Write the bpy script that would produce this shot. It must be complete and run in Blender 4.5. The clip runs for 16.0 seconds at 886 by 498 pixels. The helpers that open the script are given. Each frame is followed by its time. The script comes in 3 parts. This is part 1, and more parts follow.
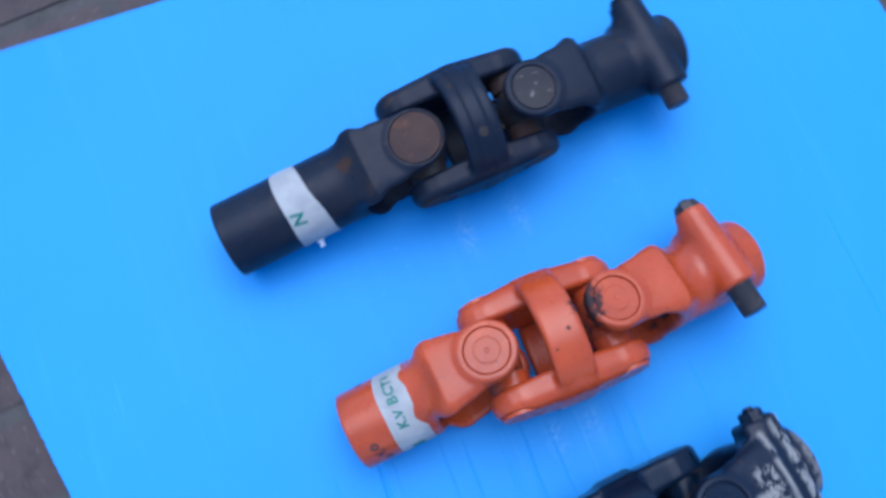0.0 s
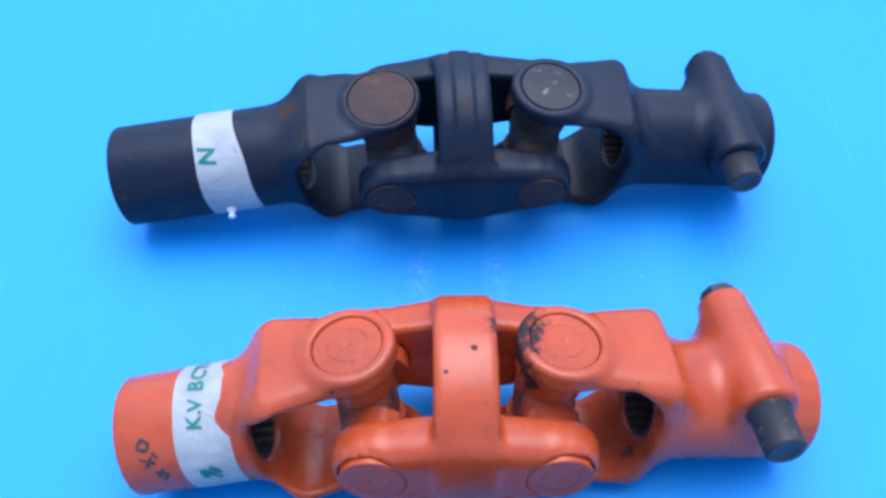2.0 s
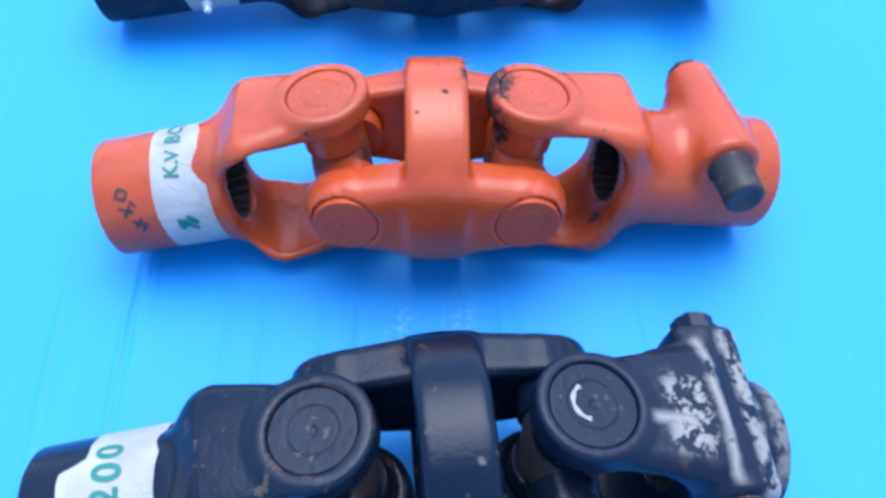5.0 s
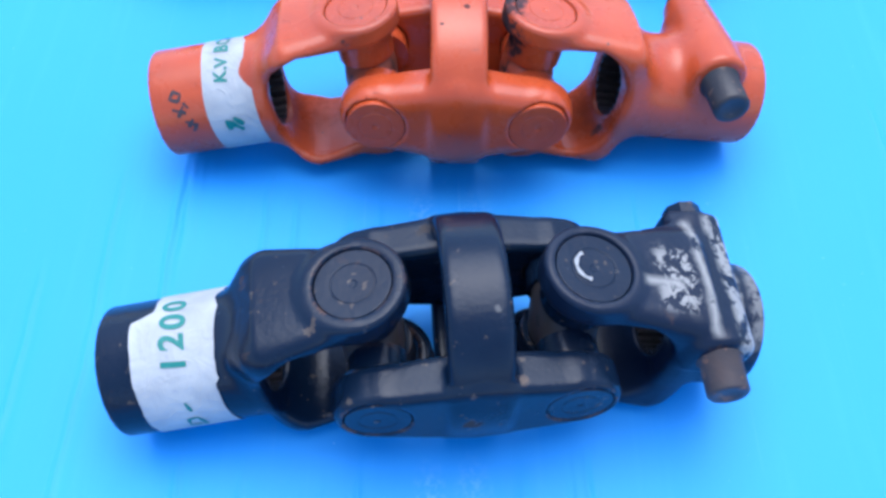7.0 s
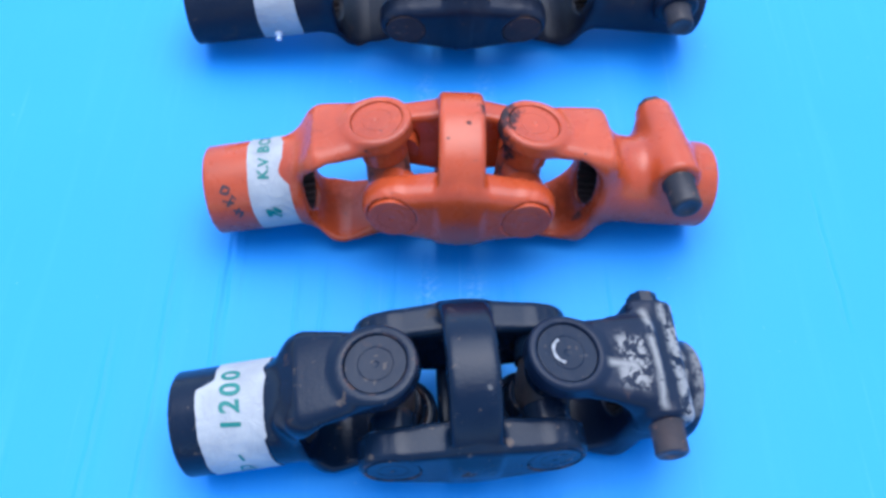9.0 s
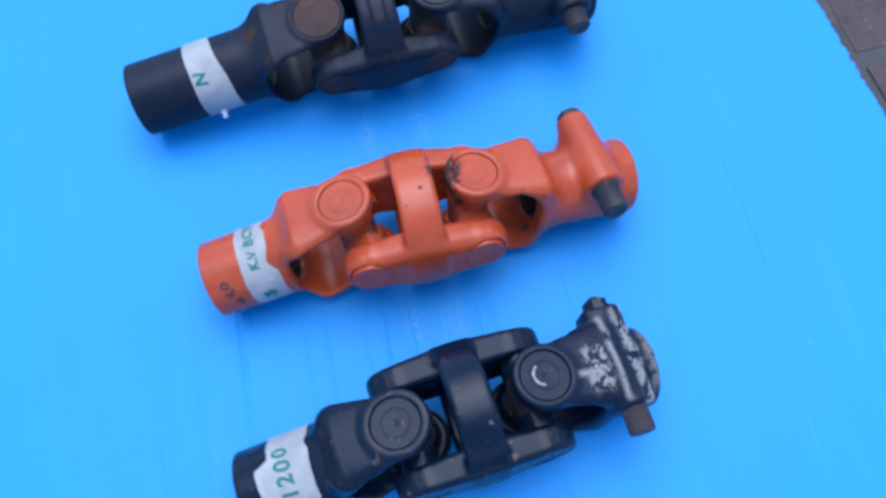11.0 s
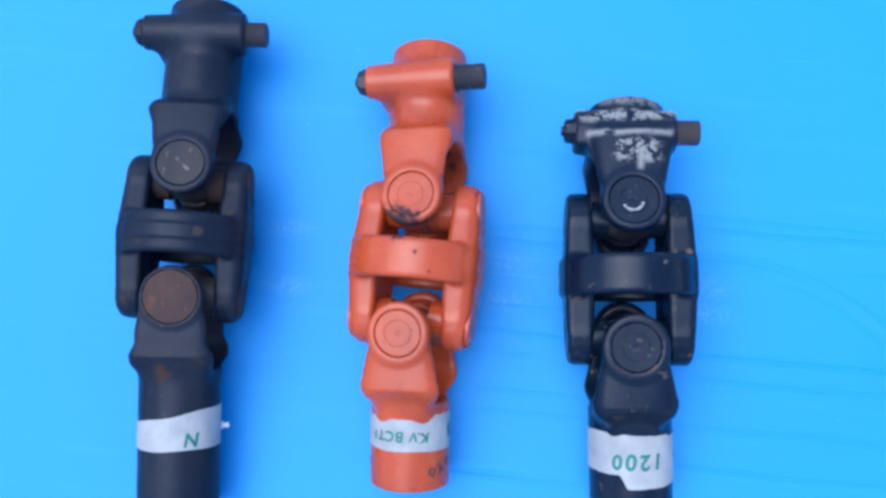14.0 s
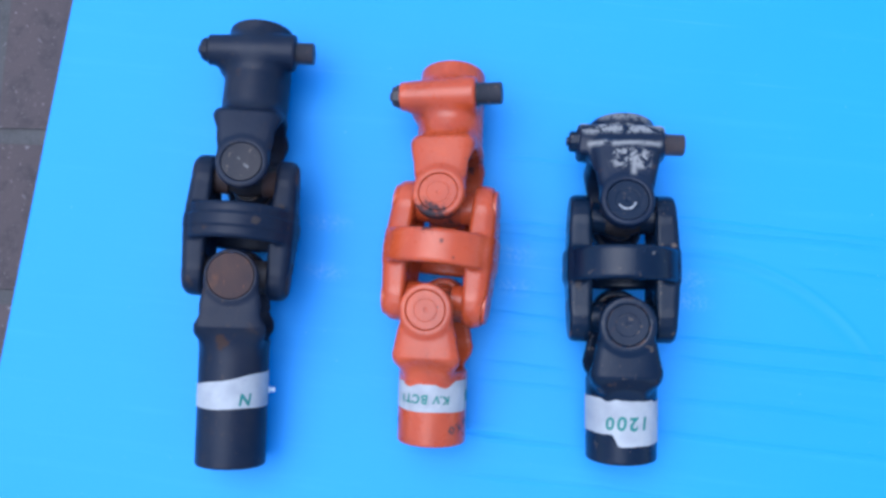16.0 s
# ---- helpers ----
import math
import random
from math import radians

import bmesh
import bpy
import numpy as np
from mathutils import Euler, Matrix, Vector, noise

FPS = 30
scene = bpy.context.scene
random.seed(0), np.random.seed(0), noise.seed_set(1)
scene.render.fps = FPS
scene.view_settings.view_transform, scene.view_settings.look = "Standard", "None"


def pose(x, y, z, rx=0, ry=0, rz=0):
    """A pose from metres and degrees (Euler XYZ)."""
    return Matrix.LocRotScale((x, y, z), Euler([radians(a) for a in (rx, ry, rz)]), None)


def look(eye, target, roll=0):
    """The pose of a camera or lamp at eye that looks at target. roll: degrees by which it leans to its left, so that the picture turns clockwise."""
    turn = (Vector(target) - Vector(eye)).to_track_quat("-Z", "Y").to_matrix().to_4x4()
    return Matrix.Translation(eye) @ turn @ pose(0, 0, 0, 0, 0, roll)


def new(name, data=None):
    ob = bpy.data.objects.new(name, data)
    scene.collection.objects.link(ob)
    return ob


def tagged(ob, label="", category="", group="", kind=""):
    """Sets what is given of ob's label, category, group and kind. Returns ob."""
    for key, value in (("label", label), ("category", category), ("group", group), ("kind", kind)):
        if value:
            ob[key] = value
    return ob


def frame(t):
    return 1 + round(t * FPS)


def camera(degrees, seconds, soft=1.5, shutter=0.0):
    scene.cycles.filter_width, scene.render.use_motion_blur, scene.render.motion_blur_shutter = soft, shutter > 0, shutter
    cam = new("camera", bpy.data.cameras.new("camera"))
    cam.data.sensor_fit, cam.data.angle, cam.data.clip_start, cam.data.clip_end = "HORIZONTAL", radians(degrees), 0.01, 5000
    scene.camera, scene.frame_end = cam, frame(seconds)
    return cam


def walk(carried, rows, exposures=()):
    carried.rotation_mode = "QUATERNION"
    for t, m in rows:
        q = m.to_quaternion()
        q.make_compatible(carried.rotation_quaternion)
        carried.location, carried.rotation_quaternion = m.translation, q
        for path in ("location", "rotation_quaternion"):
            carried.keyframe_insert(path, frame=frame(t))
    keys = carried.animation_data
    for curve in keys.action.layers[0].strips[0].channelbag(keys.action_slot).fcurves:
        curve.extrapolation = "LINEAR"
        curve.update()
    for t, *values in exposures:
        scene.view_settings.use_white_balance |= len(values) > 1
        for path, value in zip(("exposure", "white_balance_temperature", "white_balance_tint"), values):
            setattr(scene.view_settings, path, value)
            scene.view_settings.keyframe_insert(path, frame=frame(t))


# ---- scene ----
cam = camera(52.89, 16.0, soft=3.0, shutter=0.5)
# seconds, eye in metres, turn in degrees
ROWS = [
    (0, -0.1331, -0.0710, 0.7493, 14.52, -1.36, -21.46),
    (0.2, -0.1185, -0.1238, 0.7033, 17.64, -0.64, -12.70),
    (0.5, -0.0717, -0.1794, 0.6599, 20.26, 0.92, 0.63),
    (0.7, -0.0718, -0.1762, 0.6239, 23.00, -0.42, 1.76),
    (1, -0.0459, -0.1827, 0.5060, 29.38, 0.82, 2.18),
    (1.2, -0.0230, -0.1840, 0.4732, 31.67, 0.66, 0.00),
    (1.5, -0.0022, -0.2026, 0.4500, 36.85, 2.26, -0.23),
    (2, -0.0112, -0.2285, 0.4645, 37.22, -0.18, -0.78),
    (2.5, -0.0123, -0.2359, 0.4481, 37.24, -0.15, -0.63),
    (3, -0.0100, -0.2501, 0.4448, 36.79, -0.50, -0.47),
    (3.5, -0.0039, -0.2694, 0.4374, 35.84, -0.76, -0.87),
    (4, -0.0092, -0.2892, 0.4381, 35.48, -1.18, -1.15),
    (4.5, -0.0114, -0.3011, 0.4286, 33.98, -1.35, -1.30),
    (5, -0.0073, -0.3146, 0.4171, 33.71, -1.37, -1.21),
    (5.2, -0.0076, -0.3199, 0.4177, 33.34, -1.69, -1.49),
    (7.3, -0.0205, -0.3852, 0.4435, 31.77, -1.92, -0.38),
    (7.5, -0.0202, -0.3831, 0.4463, 31.41, -1.52, -0.42),
    (8, -0.0183, -0.3888, 0.4670, 32.45, -1.42, 0.11),
    (8.5, -0.0292, -0.3846, 0.5174, 31.94, -1.82, 0.25),
    (9, -0.0288, -0.3883, 0.5585, 31.31, -2.52, 0.15),
    (9.2, -0.0256, -0.3896, 0.5742, 31.19, -3.02, 0.59),
    (11.3, -0.0387, -0.2626, 0.7860, 18.06, 1.00, -16.94),
    (11.5, 0.0111, -0.2239, 0.8513, 15.53, 2.65, -19.41),
    (11.6, 0.0279, -0.2307, 0.8639, 16.12, 3.54, -20.47),
    (11.9, 0.0541, -0.1853, 0.9200, 11.68, 4.93, -28.73),
    (12, 0.0509, -0.1669, 0.9234, 9.94, 5.51, -32.90),
    (12.2, 0.0358, -0.1235, 0.8875, 6.25, 5.59, -47.15),
    (12.3, 0.0338, -0.1120, 0.8916, 5.93, 6.45, -54.83),
    (12.5, 0.0020, -0.0812, 0.8596, 6.04, 6.48, -70.72),
    (12.7, -0.0028, -0.0809, 0.8255, 5.96, 5.06, -79.93),
    (13, -0.0191, -0.0953, 0.7882, 6.45, 3.30, -84.99),
    (13.5, -0.0492, -0.0751, 0.7731, 5.87, 4.51, -84.45),
    (14, -0.0683, -0.0735, 0.7584, 7.22, 3.06, -84.40),
    (14.5, -0.0853, -0.0755, 0.7926, 8.40, 2.26, -84.96),
    (15, -0.1018, -0.0648, 0.8196, 7.59, 2.82, -83.94),
    (15.5, -0.1062, -0.0558, 0.8548, 8.20, 1.80, -83.93),
    (16, -0.1068, -0.0554, 0.8744, 8.17, 2.31, -83.43),
]
EXPOSURES = [(0, 0.83, 5280, 10), (1.0, 0.78, 5330, 10), (1.5, 1.05, 5410, 10), (2.0, 1.35, 5430, 10), (2.5, 1.36, 5430, 10), (4, 1.34, 5410, 10), (5, 1.55, 5510, 10), (8, 1.48, 5550, 10), (9, 1.35, 5490, 10), (11.3, 0.93, 5380, 10), (12.5, 0.84, 5330, 10), (13.5, 1.1, 5430, 10), (14.0, 1.09, 5370, 10), (14.5, 1.13, 5410, 10), (16, 1.06, 5330, 10)]

walk(cam, [(t, pose(x, y, z, rx, ry, rz)) for t, x, y, z, rx, ry, rz in ROWS], EXPOSURES)

# ---- world and light ----
world = bpy.data.worlds.new("overcast_sky")
scene.world = world
world.use_nodes = True
wn = world.node_tree
sky = wn.nodes.new("ShaderNodeTexSky")
sky.sky_type = "NISHITA"
sky.sun_disc = False
sky.sun_elevation = radians(75)
sky.sun_rotation = radians(7)
sky.dust_density = 2.0
wn.links.new(sky.outputs["Color"], wn.nodes["Background"].inputs["Color"])
wn.nodes["Background"].inputs["Strength"].default_value = 0.140
sun_data = bpy.data.lights.new("sun", "SUN")
sun_data.energy, sun_data.angle, sun_data.color = 1.15, radians(60), (1.0, 0.97, 0.93)
sun = new("sun", sun_data)
sun.matrix_world = look((0.2, 1.05, 4.0), (0, 0, 0))


# ---- materials ----
def material(name):
    m = bpy.data.materials.new(name)
    m.use_nodes = True
    return m, m.node_tree, m.node_tree.nodes["Principled BSDF"]


def nd(t, kind, **kw):
    n = t.nodes.new(kind)
    for k, v in kw.items():
        if k in n.inputs:
            n.inputs[k].default_value = v
    return n


def coords(t):
    return t.nodes.new("ShaderNodeTexCoord").outputs["Object"]


def noise_tex(t, vec, scale, detail=4.0, rough=0.55, distort=0.0):
    n = nd(t, "ShaderNodeTexNoise", Scale=scale, Detail=detail, Roughness=rough, Distortion=distort)
    t.links.new(vec, n.inputs["Vector"])
    return n.outputs["Fac"]


def ramp(t, fac, a, b, ca=(0, 0, 0, 1), cb=(1, 1, 1, 1)):
    n = t.nodes.new("ShaderNodeValToRGB")
    n.color_ramp.elements[0].position, n.color_ramp.elements[1].position = a, b
    n.color_ramp.elements[0].color, n.color_ramp.elements[1].color = ca, cb
    t.links.new(fac, n.inputs["Fac"])
    return n.outputs["Color"]


def mix(t, fac, a, b, mode="MIX"):
    n = t.nodes.new("ShaderNodeMix")
    n.data_type, n.blend_type = "RGBA", mode
    for sock, v in ((n.inputs["Factor"], fac), (n.inputs["A"], a), (n.inputs["B"], b)):
        if hasattr(v, "links"):
            t.links.new(v, sock)
        elif isinstance(v, tuple):
            sock.default_value = (*v, 1)[:4]
        else:
            sock.default_value = v
    return n.outputs["Result"]


def math_node(t, op, a, b=0.0):
    n = t.nodes.new("ShaderNodeMath")
    n.operation = op
    for sock, v in ((n.inputs[0], a), (n.inputs[1], b)):
        if hasattr(v, "links"):
            t.links.new(v, sock)
        else:
            sock.default_value = v
    return n.outputs[0]


def bump(t, bsdf, height, strength, dist=0.001):
    n = nd(t, "ShaderNodeBump", Strength=strength, Distance=dist)
    t.links.new(height, n.inputs["Height"])
    t.links.new(n.outputs["Normal"], bsdf.inputs["Normal"])


def painted_metal(name, paint, paint2, under, chip, rough=0.38, grit=0.35, rust=None, rust_at=0.62, spec=0.4, smears=(), grime=0.35, slot_shade=(), wear=None, wear_at=0.55):
    """Brushed-on paint over cast iron: two tones, chips to the metal, rust bloom."""
    m, t, b = material(name)
    v = coords(t)
    tone = mix(t, ramp(t, noise_tex(t, v, 28, 5), 0.35, 0.7), paint, paint2)
    if rust:
        tone = mix(t, ramp(t, noise_tex(t, v, 45, 8, 0.68, 0.4), rust_at, rust_at + 0.12), tone, rust)
    spots = ramp(t, math_node(t, "ADD", noise_tex(t, v, 170, 3, 0.5), math_node(t, "MULTIPLY", math_node(t, "SUBTRACT", noise_tex(t, v, 30, 2), 0.5), 0.25)), chip, chip + 0.03)
    # old handling grime in broad soft patches, and thin rubbed streaks
    tone = mix(t, math_node(t, "MULTIPLY", ramp(t, noise_tex(t, v, 16, 8, 0.65, 0.5), 0.45, 0.78), grime), tone, under)
    st = nd(t, "ShaderNodeMapping")
    st.inputs["Scale"].default_value = (0.22, 1.0, 1.0)
    t.links.new(v, st.inputs["Vector"])
    tone = mix(t, math_node(t, "MULTIPLY", ramp(t, noise_tex(t, st.outputs["Vector"], 210, 4, 0.6), 0.66, 0.74), grime), tone, under)
    col = mix(t, spots, tone, under)
    # shade inside the slots, put into the colour as soft darker patches
    dull = None
    for place, size in slot_shade:
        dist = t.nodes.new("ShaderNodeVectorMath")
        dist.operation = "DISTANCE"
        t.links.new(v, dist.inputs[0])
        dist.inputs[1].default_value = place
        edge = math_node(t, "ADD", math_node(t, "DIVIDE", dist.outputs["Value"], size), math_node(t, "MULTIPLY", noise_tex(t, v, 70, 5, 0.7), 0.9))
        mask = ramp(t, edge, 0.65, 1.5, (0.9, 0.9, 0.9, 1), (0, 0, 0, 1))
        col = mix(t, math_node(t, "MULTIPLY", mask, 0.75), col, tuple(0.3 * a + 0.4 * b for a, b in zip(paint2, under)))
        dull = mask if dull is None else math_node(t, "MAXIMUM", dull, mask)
    # scuffs that have a place of their own on the casting
    for place, size, *tint in smears:
        dist = t.nodes.new("ShaderNodeVectorMath")
        dist.operation = "DISTANCE"
        t.links.new(v, dist.inputs[0])
        dist.inputs[1].default_value = place
        edge = math_node(t, "ADD", math_node(t, "DIVIDE", dist.outputs["Value"], size), math_node(t, "MULTIPLY", noise_tex(t, v, 120, 5, 0.7), 1.1))
        mask = ramp(t, edge, 0.85, 1.35, (0.9, 0.9, 0.9, 1), (0, 0, 0, 1))
        col = mix(t, mask, col, tint[0] if tint else under)
        dull = mask if dull is None else math_node(t, "MAXIMUM", dull, mask)
    if wear:
        # paint rubbed off the convex edges, in broken stretches
        ridge = ramp(t, t.nodes.new("ShaderNodeNewGeometry").outputs["Pointiness"], 0.525, 0.57)
        broken = ramp(t, noise_tex(t, v, 75, 7, 0.72, 0.3), wear_at, wear_at + 0.10)
        rubbed = math_node(t, "MULTIPLY", ridge, broken)
        col = mix(t, rubbed, col, wear)
        dull = rubbed if dull is None else math_node(t, "MAXIMUM", dull, rubbed)
    t.links.new(col, b.inputs["Base Color"])
    b.inputs["Specular IOR Level"].default_value = spec
    if dull is not None:
        t.links.new(math_node(t, "MULTIPLY", math_node(t, "SUBTRACT", 1.0, dull), spec), b.inputs["Specular IOR Level"])
    r = math_node(t, "MULTIPLY_ADD", noise_tex(t, v, 60, 4), 0.25)
    r.node.inputs[2].default_value = rough - 0.1
    t.links.new(r, b.inputs["Roughness"])
    h = math_node(t, "ADD", noise_tex(t, v, 420, 4), math_node(t, "MULTIPLY", noise_tex(t, v, 60, 2), 0.8))
    bump(t, b, h, grit, 0.0006)
    return m


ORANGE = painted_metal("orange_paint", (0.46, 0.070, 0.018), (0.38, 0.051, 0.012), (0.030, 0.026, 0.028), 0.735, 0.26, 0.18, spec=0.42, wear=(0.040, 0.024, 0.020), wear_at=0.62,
                       smears=(((0.0275, 0.006, 0.0815), 0.043), ((0.0310, 0.018, 0.0860), 0.033), ((0.0285, -0.006, 0.0790), 0.034), ((-0.0565, -0.0540, 0.0470), 0.0048), ((-0.100, -0.030, 0.058), 0.0048), ((-0.104, -0.034, 0.052), 0.004),
                               ((0.068, -0.040, 0.048), 0.004), ((0.092, -0.018, 0.018), 0.013), ((-0.098, -0.010, 0.022), 0.014), ((-0.002, -0.0395, 0.087), 0.0045), ((0.012, -0.022, 0.095), 0.004), ((-0.006, -0.014, 0.097), 0.0035), ((0.008, -0.002, 0.098), 0.0045), ((-0.060, -0.018, 0.086), 0.004), ((-0.036, -0.020, 0.080), 0.004), ((0.182, -0.014, 0.052), 0.004), ((0.0165, -0.0600, 0.032), 0.003), ((0.0165, -0.0605, 0.040), 0.003)),
                       # painted shade between the ears, one patch low in each fork's slot
                       slot_shade=(((-0.083, 0.010, 0.020), 0.060), ((0.083, 0.010, 0.020), 0.060)))
BLACK_A = painted_metal("black_paint_matt", (0.004, 0.0085, 0.021), (0.008, 0.013, 0.026), (0.040, 0.031, 0.028), 0.70, 0.40, 0.45,
                        (0.040, 0.025, 0.019), 0.60, 0.21, wear=(0.075, 0.055, 0.045), wear_at=0.50, grime=0.4,
                        smears=(((-0.112, -0.004, 0.074), 0.017, (0.050, 0.032, 0.026)), ((-0.100, -0.022, 0.068), 0.010, (0.045, 0.030, 0.026)), ((-0.040, -0.030, 0.066), 0.012, (0.060, 0.050, 0.046)),
                                ((0.020, -0.040, 0.066), 0.011, (0.055, 0.045, 0.042)), ((0.0, -0.024, 0.0925), 0.010, (0.050, 0.042, 0.040)), ((0.048, -0.0515, 0.040), 0.014, (0.050, 0.028, 0.022)), ((-0.046, -0.0520, 0.038), 0.014, (0.050, 0.028, 0.022))))
BLACK_B = painted_metal("black_paint_worn", (0.0022, 0.0078, 0.0205), (0.0042, 0.0115, 0.026), (0.060, 0.048, 0.042), 0.68, 0.21, 0.33,
                        (0.065, 0.032, 0.018), 0.63, 0.22, grime=0.11, wear=(0.13, 0.075, 0.05), wear_at=0.50,
                        smears=(((0.040, -0.014, 0.074), 0.015, (0.085, 0.040, 0.027)), ((-0.032, -0.016, 0.070), 0.012, (0.080, 0.040, 0.027)), ((0.022, -0.042, 0.067), 0.007, (0.13, 0.10, 0.08)),
                                ((-0.022, -0.045, 0.064), 0.006, (0.10, 0.065, 0.045)), ((-0.024, 0.040, 0.069), 0.010, (0.055, 0.047, 0.043)), ((0.023, 0.042, 0.070), 0.007, (0.07, 0.06, 0.052)),
                                ((-0.105, 0.004, 0.072), 0.013, (0.065, 0.040, 0.028)), ((-0.095, -0.028, 0.060), 0.010, (0.060, 0.040, 0.030)), ((0.010, -0.020, 0.094), 0.006, (0.12, 0.115, 0.11)),
                                ((0.0, -0.0545, 0.045), 0.014, (0.050, 0.033, 0.026)), ((0.030, 0.0, 0.088), 0.006, (0.12, 0.09, 0.07))))
RUST_CAP = painted_metal("rusty_cap", (0.042, 0.028, 0.025), (0.026, 0.021, 0.024), (0.16, 0.065, 0.035), 0.68, 0.6, 0.5, (0.095, 0.044, 0.026), 0.58, spec=0.18, wear=(0.12, 0.10, 0.09), wear_at=0.48)
GREY_CAP = painted_metal("worn_grey_cap", (0.030, 0.027, 0.028), (0.019, 0.019, 0.024), (0.10, 0.075, 0.06), 0.64, 0.5, 0.5, spec=0.25, wear=(0.16, 0.15, 0.14), wear_at=0.44)
BOLT_STEEL = painted_metal("oiled_bolt_steel", (0.018, 0.018, 0.022), (0.035, 0.03, 0.03), (0.10, 0.06, 0.045), 0.66, 0.45, 0.3)
BOLT_RUSTY = painted_metal("rusty_bolt_steel", (0.046, 0.035, 0.032), (0.030, 0.028, 0.032), (0.15, 0.075, 0.045), 0.62, 0.5, 0.4)
CROSS_STEEL = painted_metal("greasy_cross_steel", (0.03, 0.028, 0.03), (0.05, 0.03, 0.022), (0.012, 0.012, 0.012), 0.6, 0.5, 0.4)
CROSS_ORANGE = painted_metal("oversprayed_cross", (0.38, 0.06, 0.02), (0.12, 0.05, 0.035), (0.03, 0.025, 0.025), 0.56, 0.45, 0.4)


def scraped_paint():
    """Worn black paint with pale grey scrapes down to filler along the casting's ridges."""
    m, t, b = material("scraped_black_paint")
    v = coords(t)
    base = mix(t, ramp(t, noise_tex(t, v, 30, 5), 0.35, 0.7), (0.003, 0.0075, 0.020), (0.006, 0.012, 0.028))
    base = mix(t, ramp(t, noise_tex(t, v, 45, 8, 0.68), 0.62, 0.74), base, (0.07, 0.034, 0.018))
    sep = t.nodes.new("ShaderNodeSeparateXYZ")
    t.links.new(v, sep.inputs[0])
    X, Y, Z = sep.outputs["X"], sep.outputs["Y"], sep.outputs["Z"]
    wob = math_node(t, "MULTIPLY", math_node(t, "SUBTRACT", noise_tex(t, v, 55, 4), 0.5), 0.006)
    px = math_node(t, "ADD", math_node(t, "ADD", X, math_node(t, "MULTIPLY", Y, 0.08)), wob)

    def strip(value, middle, inner, outer):
        return ramp(t, math_node(t, "ABSOLUTE", math_node(t, "SUBTRACT", value, middle)), inner, outer, (1, 1, 1, 1), (0, 0, 0, 1))

    streaks = nd(t, "ShaderNodeMapping")
    streaks.inputs["Scale"].default_value = (1.0, 0.3, 1.0)
    t.links.new(v, streaks.inputs["Vector"])
    rough_n = noise_tex(t, streaks.outputs["Vector"], 90, 6, 0.7, 0.3)
    fine_n = noise_tex(t, v, 130, 6, 0.72, 0.3)
    # a broad scrape before the clamp, broken ones along its far edge, and a rubbed patch with a thin line behind the cap
    near = math_node(t, "MULTIPLY", math_node(t, "MULTIPLY", strip(px, 0.1118, 0.0028, 0.0035), strip(Y, 0.011, 0.031, 0.034)), ramp(t, rough_n, 0.41, 0.43))
    far = math_node(t, "MULTIPLY", strip(px, 0.1290, 0.0040, 0.0050), ramp(t, fine_n, 0.49, 0.52))
    rubbed = math_node(t, "MULTIPLY", math_node(t, "MULTIPLY", strip(Y, 0.005, 0.013, 0.020), strip(X, 0.0965, 0.007, 0.012)), ramp(t, fine_n, 0.50, 0.53))
    line = math_node(t, "MULTIPLY", strip(Y, 0.002, 0.0005, 0.0009), strip(X, 0.090, 0.009, 0.011))
    dab = math_node(t, "MULTIPLY", strip(Y, 0.0430, 0.0036, 0.0050), strip(X, 0.1200, 0.0020, 0.0030))
    # worn collar rim, with the sky's reflection on it painted in as pale grey
    collar_sheen = math_node(t, "MULTIPLY", math_node(t, "MULTIPLY", ramp(t, X, 0.1385, 0.1405), ramp(t, fine_n, 0.40, 0.52)), 0.55)
    patch = near
    for m_ in (far, rubbed, line, dab, collar_sheen):
        patch = math_node(t, "MAXIMUM", patch, m_)
    patch = math_node(t, "MULTIPLY", patch, ramp(t, Z, 0.042, 0.050))
    grit = ramp(t, noise_tex(t, v, 260, 5, 0.7), 0.30, 0.44)
    col = mix(t, math_node(t, "MULTIPLY", patch, grit), base, (0.25, 0.24, 0.22))
    t.links.new(col, b.inputs["Base Color"])
    b.inputs["Roughness"].default_value = 0.38
    b.inputs["Specular IOR Level"].default_value = 0.24
    bump(t, b, noise_tex(t, v, 300, 4), 0.45, 0.0006)
    return m


SCRAPED = scraped_paint()


def tape_material():
    m, t, b = material("paper_tape")
    v = coords(t)
    c = mix(t, ramp(t, noise_tex(t, v, 40, 6), 0.4, 0.75), (0.385, 0.385, 0.37), (0.26, 0.265, 0.27))
    c = mix(t, ramp(t, noise_tex(t, v, 160, 5, 0.7), 0.62, 0.72), c, (0.3, 0.31, 0.34))
    t.links.new(c, b.inputs["Base Color"])
    b.inputs["Roughness"].default_value = 0.62
    w = nd(t, "ShaderNodeTexNoise", Scale=90.0, Detail=6.0, Distortion=1.2)
    t.links.new(v, w.inputs["Vector"])
    bump(t, b, w.outputs["Fac"], 0.85, 0.0014)
    return m


TAPE = tape_material()


def ink(name, col):
    m, t, b = material(name)
    v = coords(t)
    t.links.new(mix(t, noise_tex(t, v, 300, 4), col, tuple(min(1, c * 1.6 + 0.02) for c in col)), b.inputs["Base Color"])
    b.inputs["Roughness"].default_value = 0.5
    return m


GREEN_INK = ink("green_marker", (0.004, 0.115, 0.090))
BLACK_INK = ink("black_marker", (0.025, 0.014, 0.014))
SCRAPE = ink("bare_filler", (0.20, 0.20, 0.195))
PALE = ink("pale_plastic", (0.55, 0.57, 0.58))


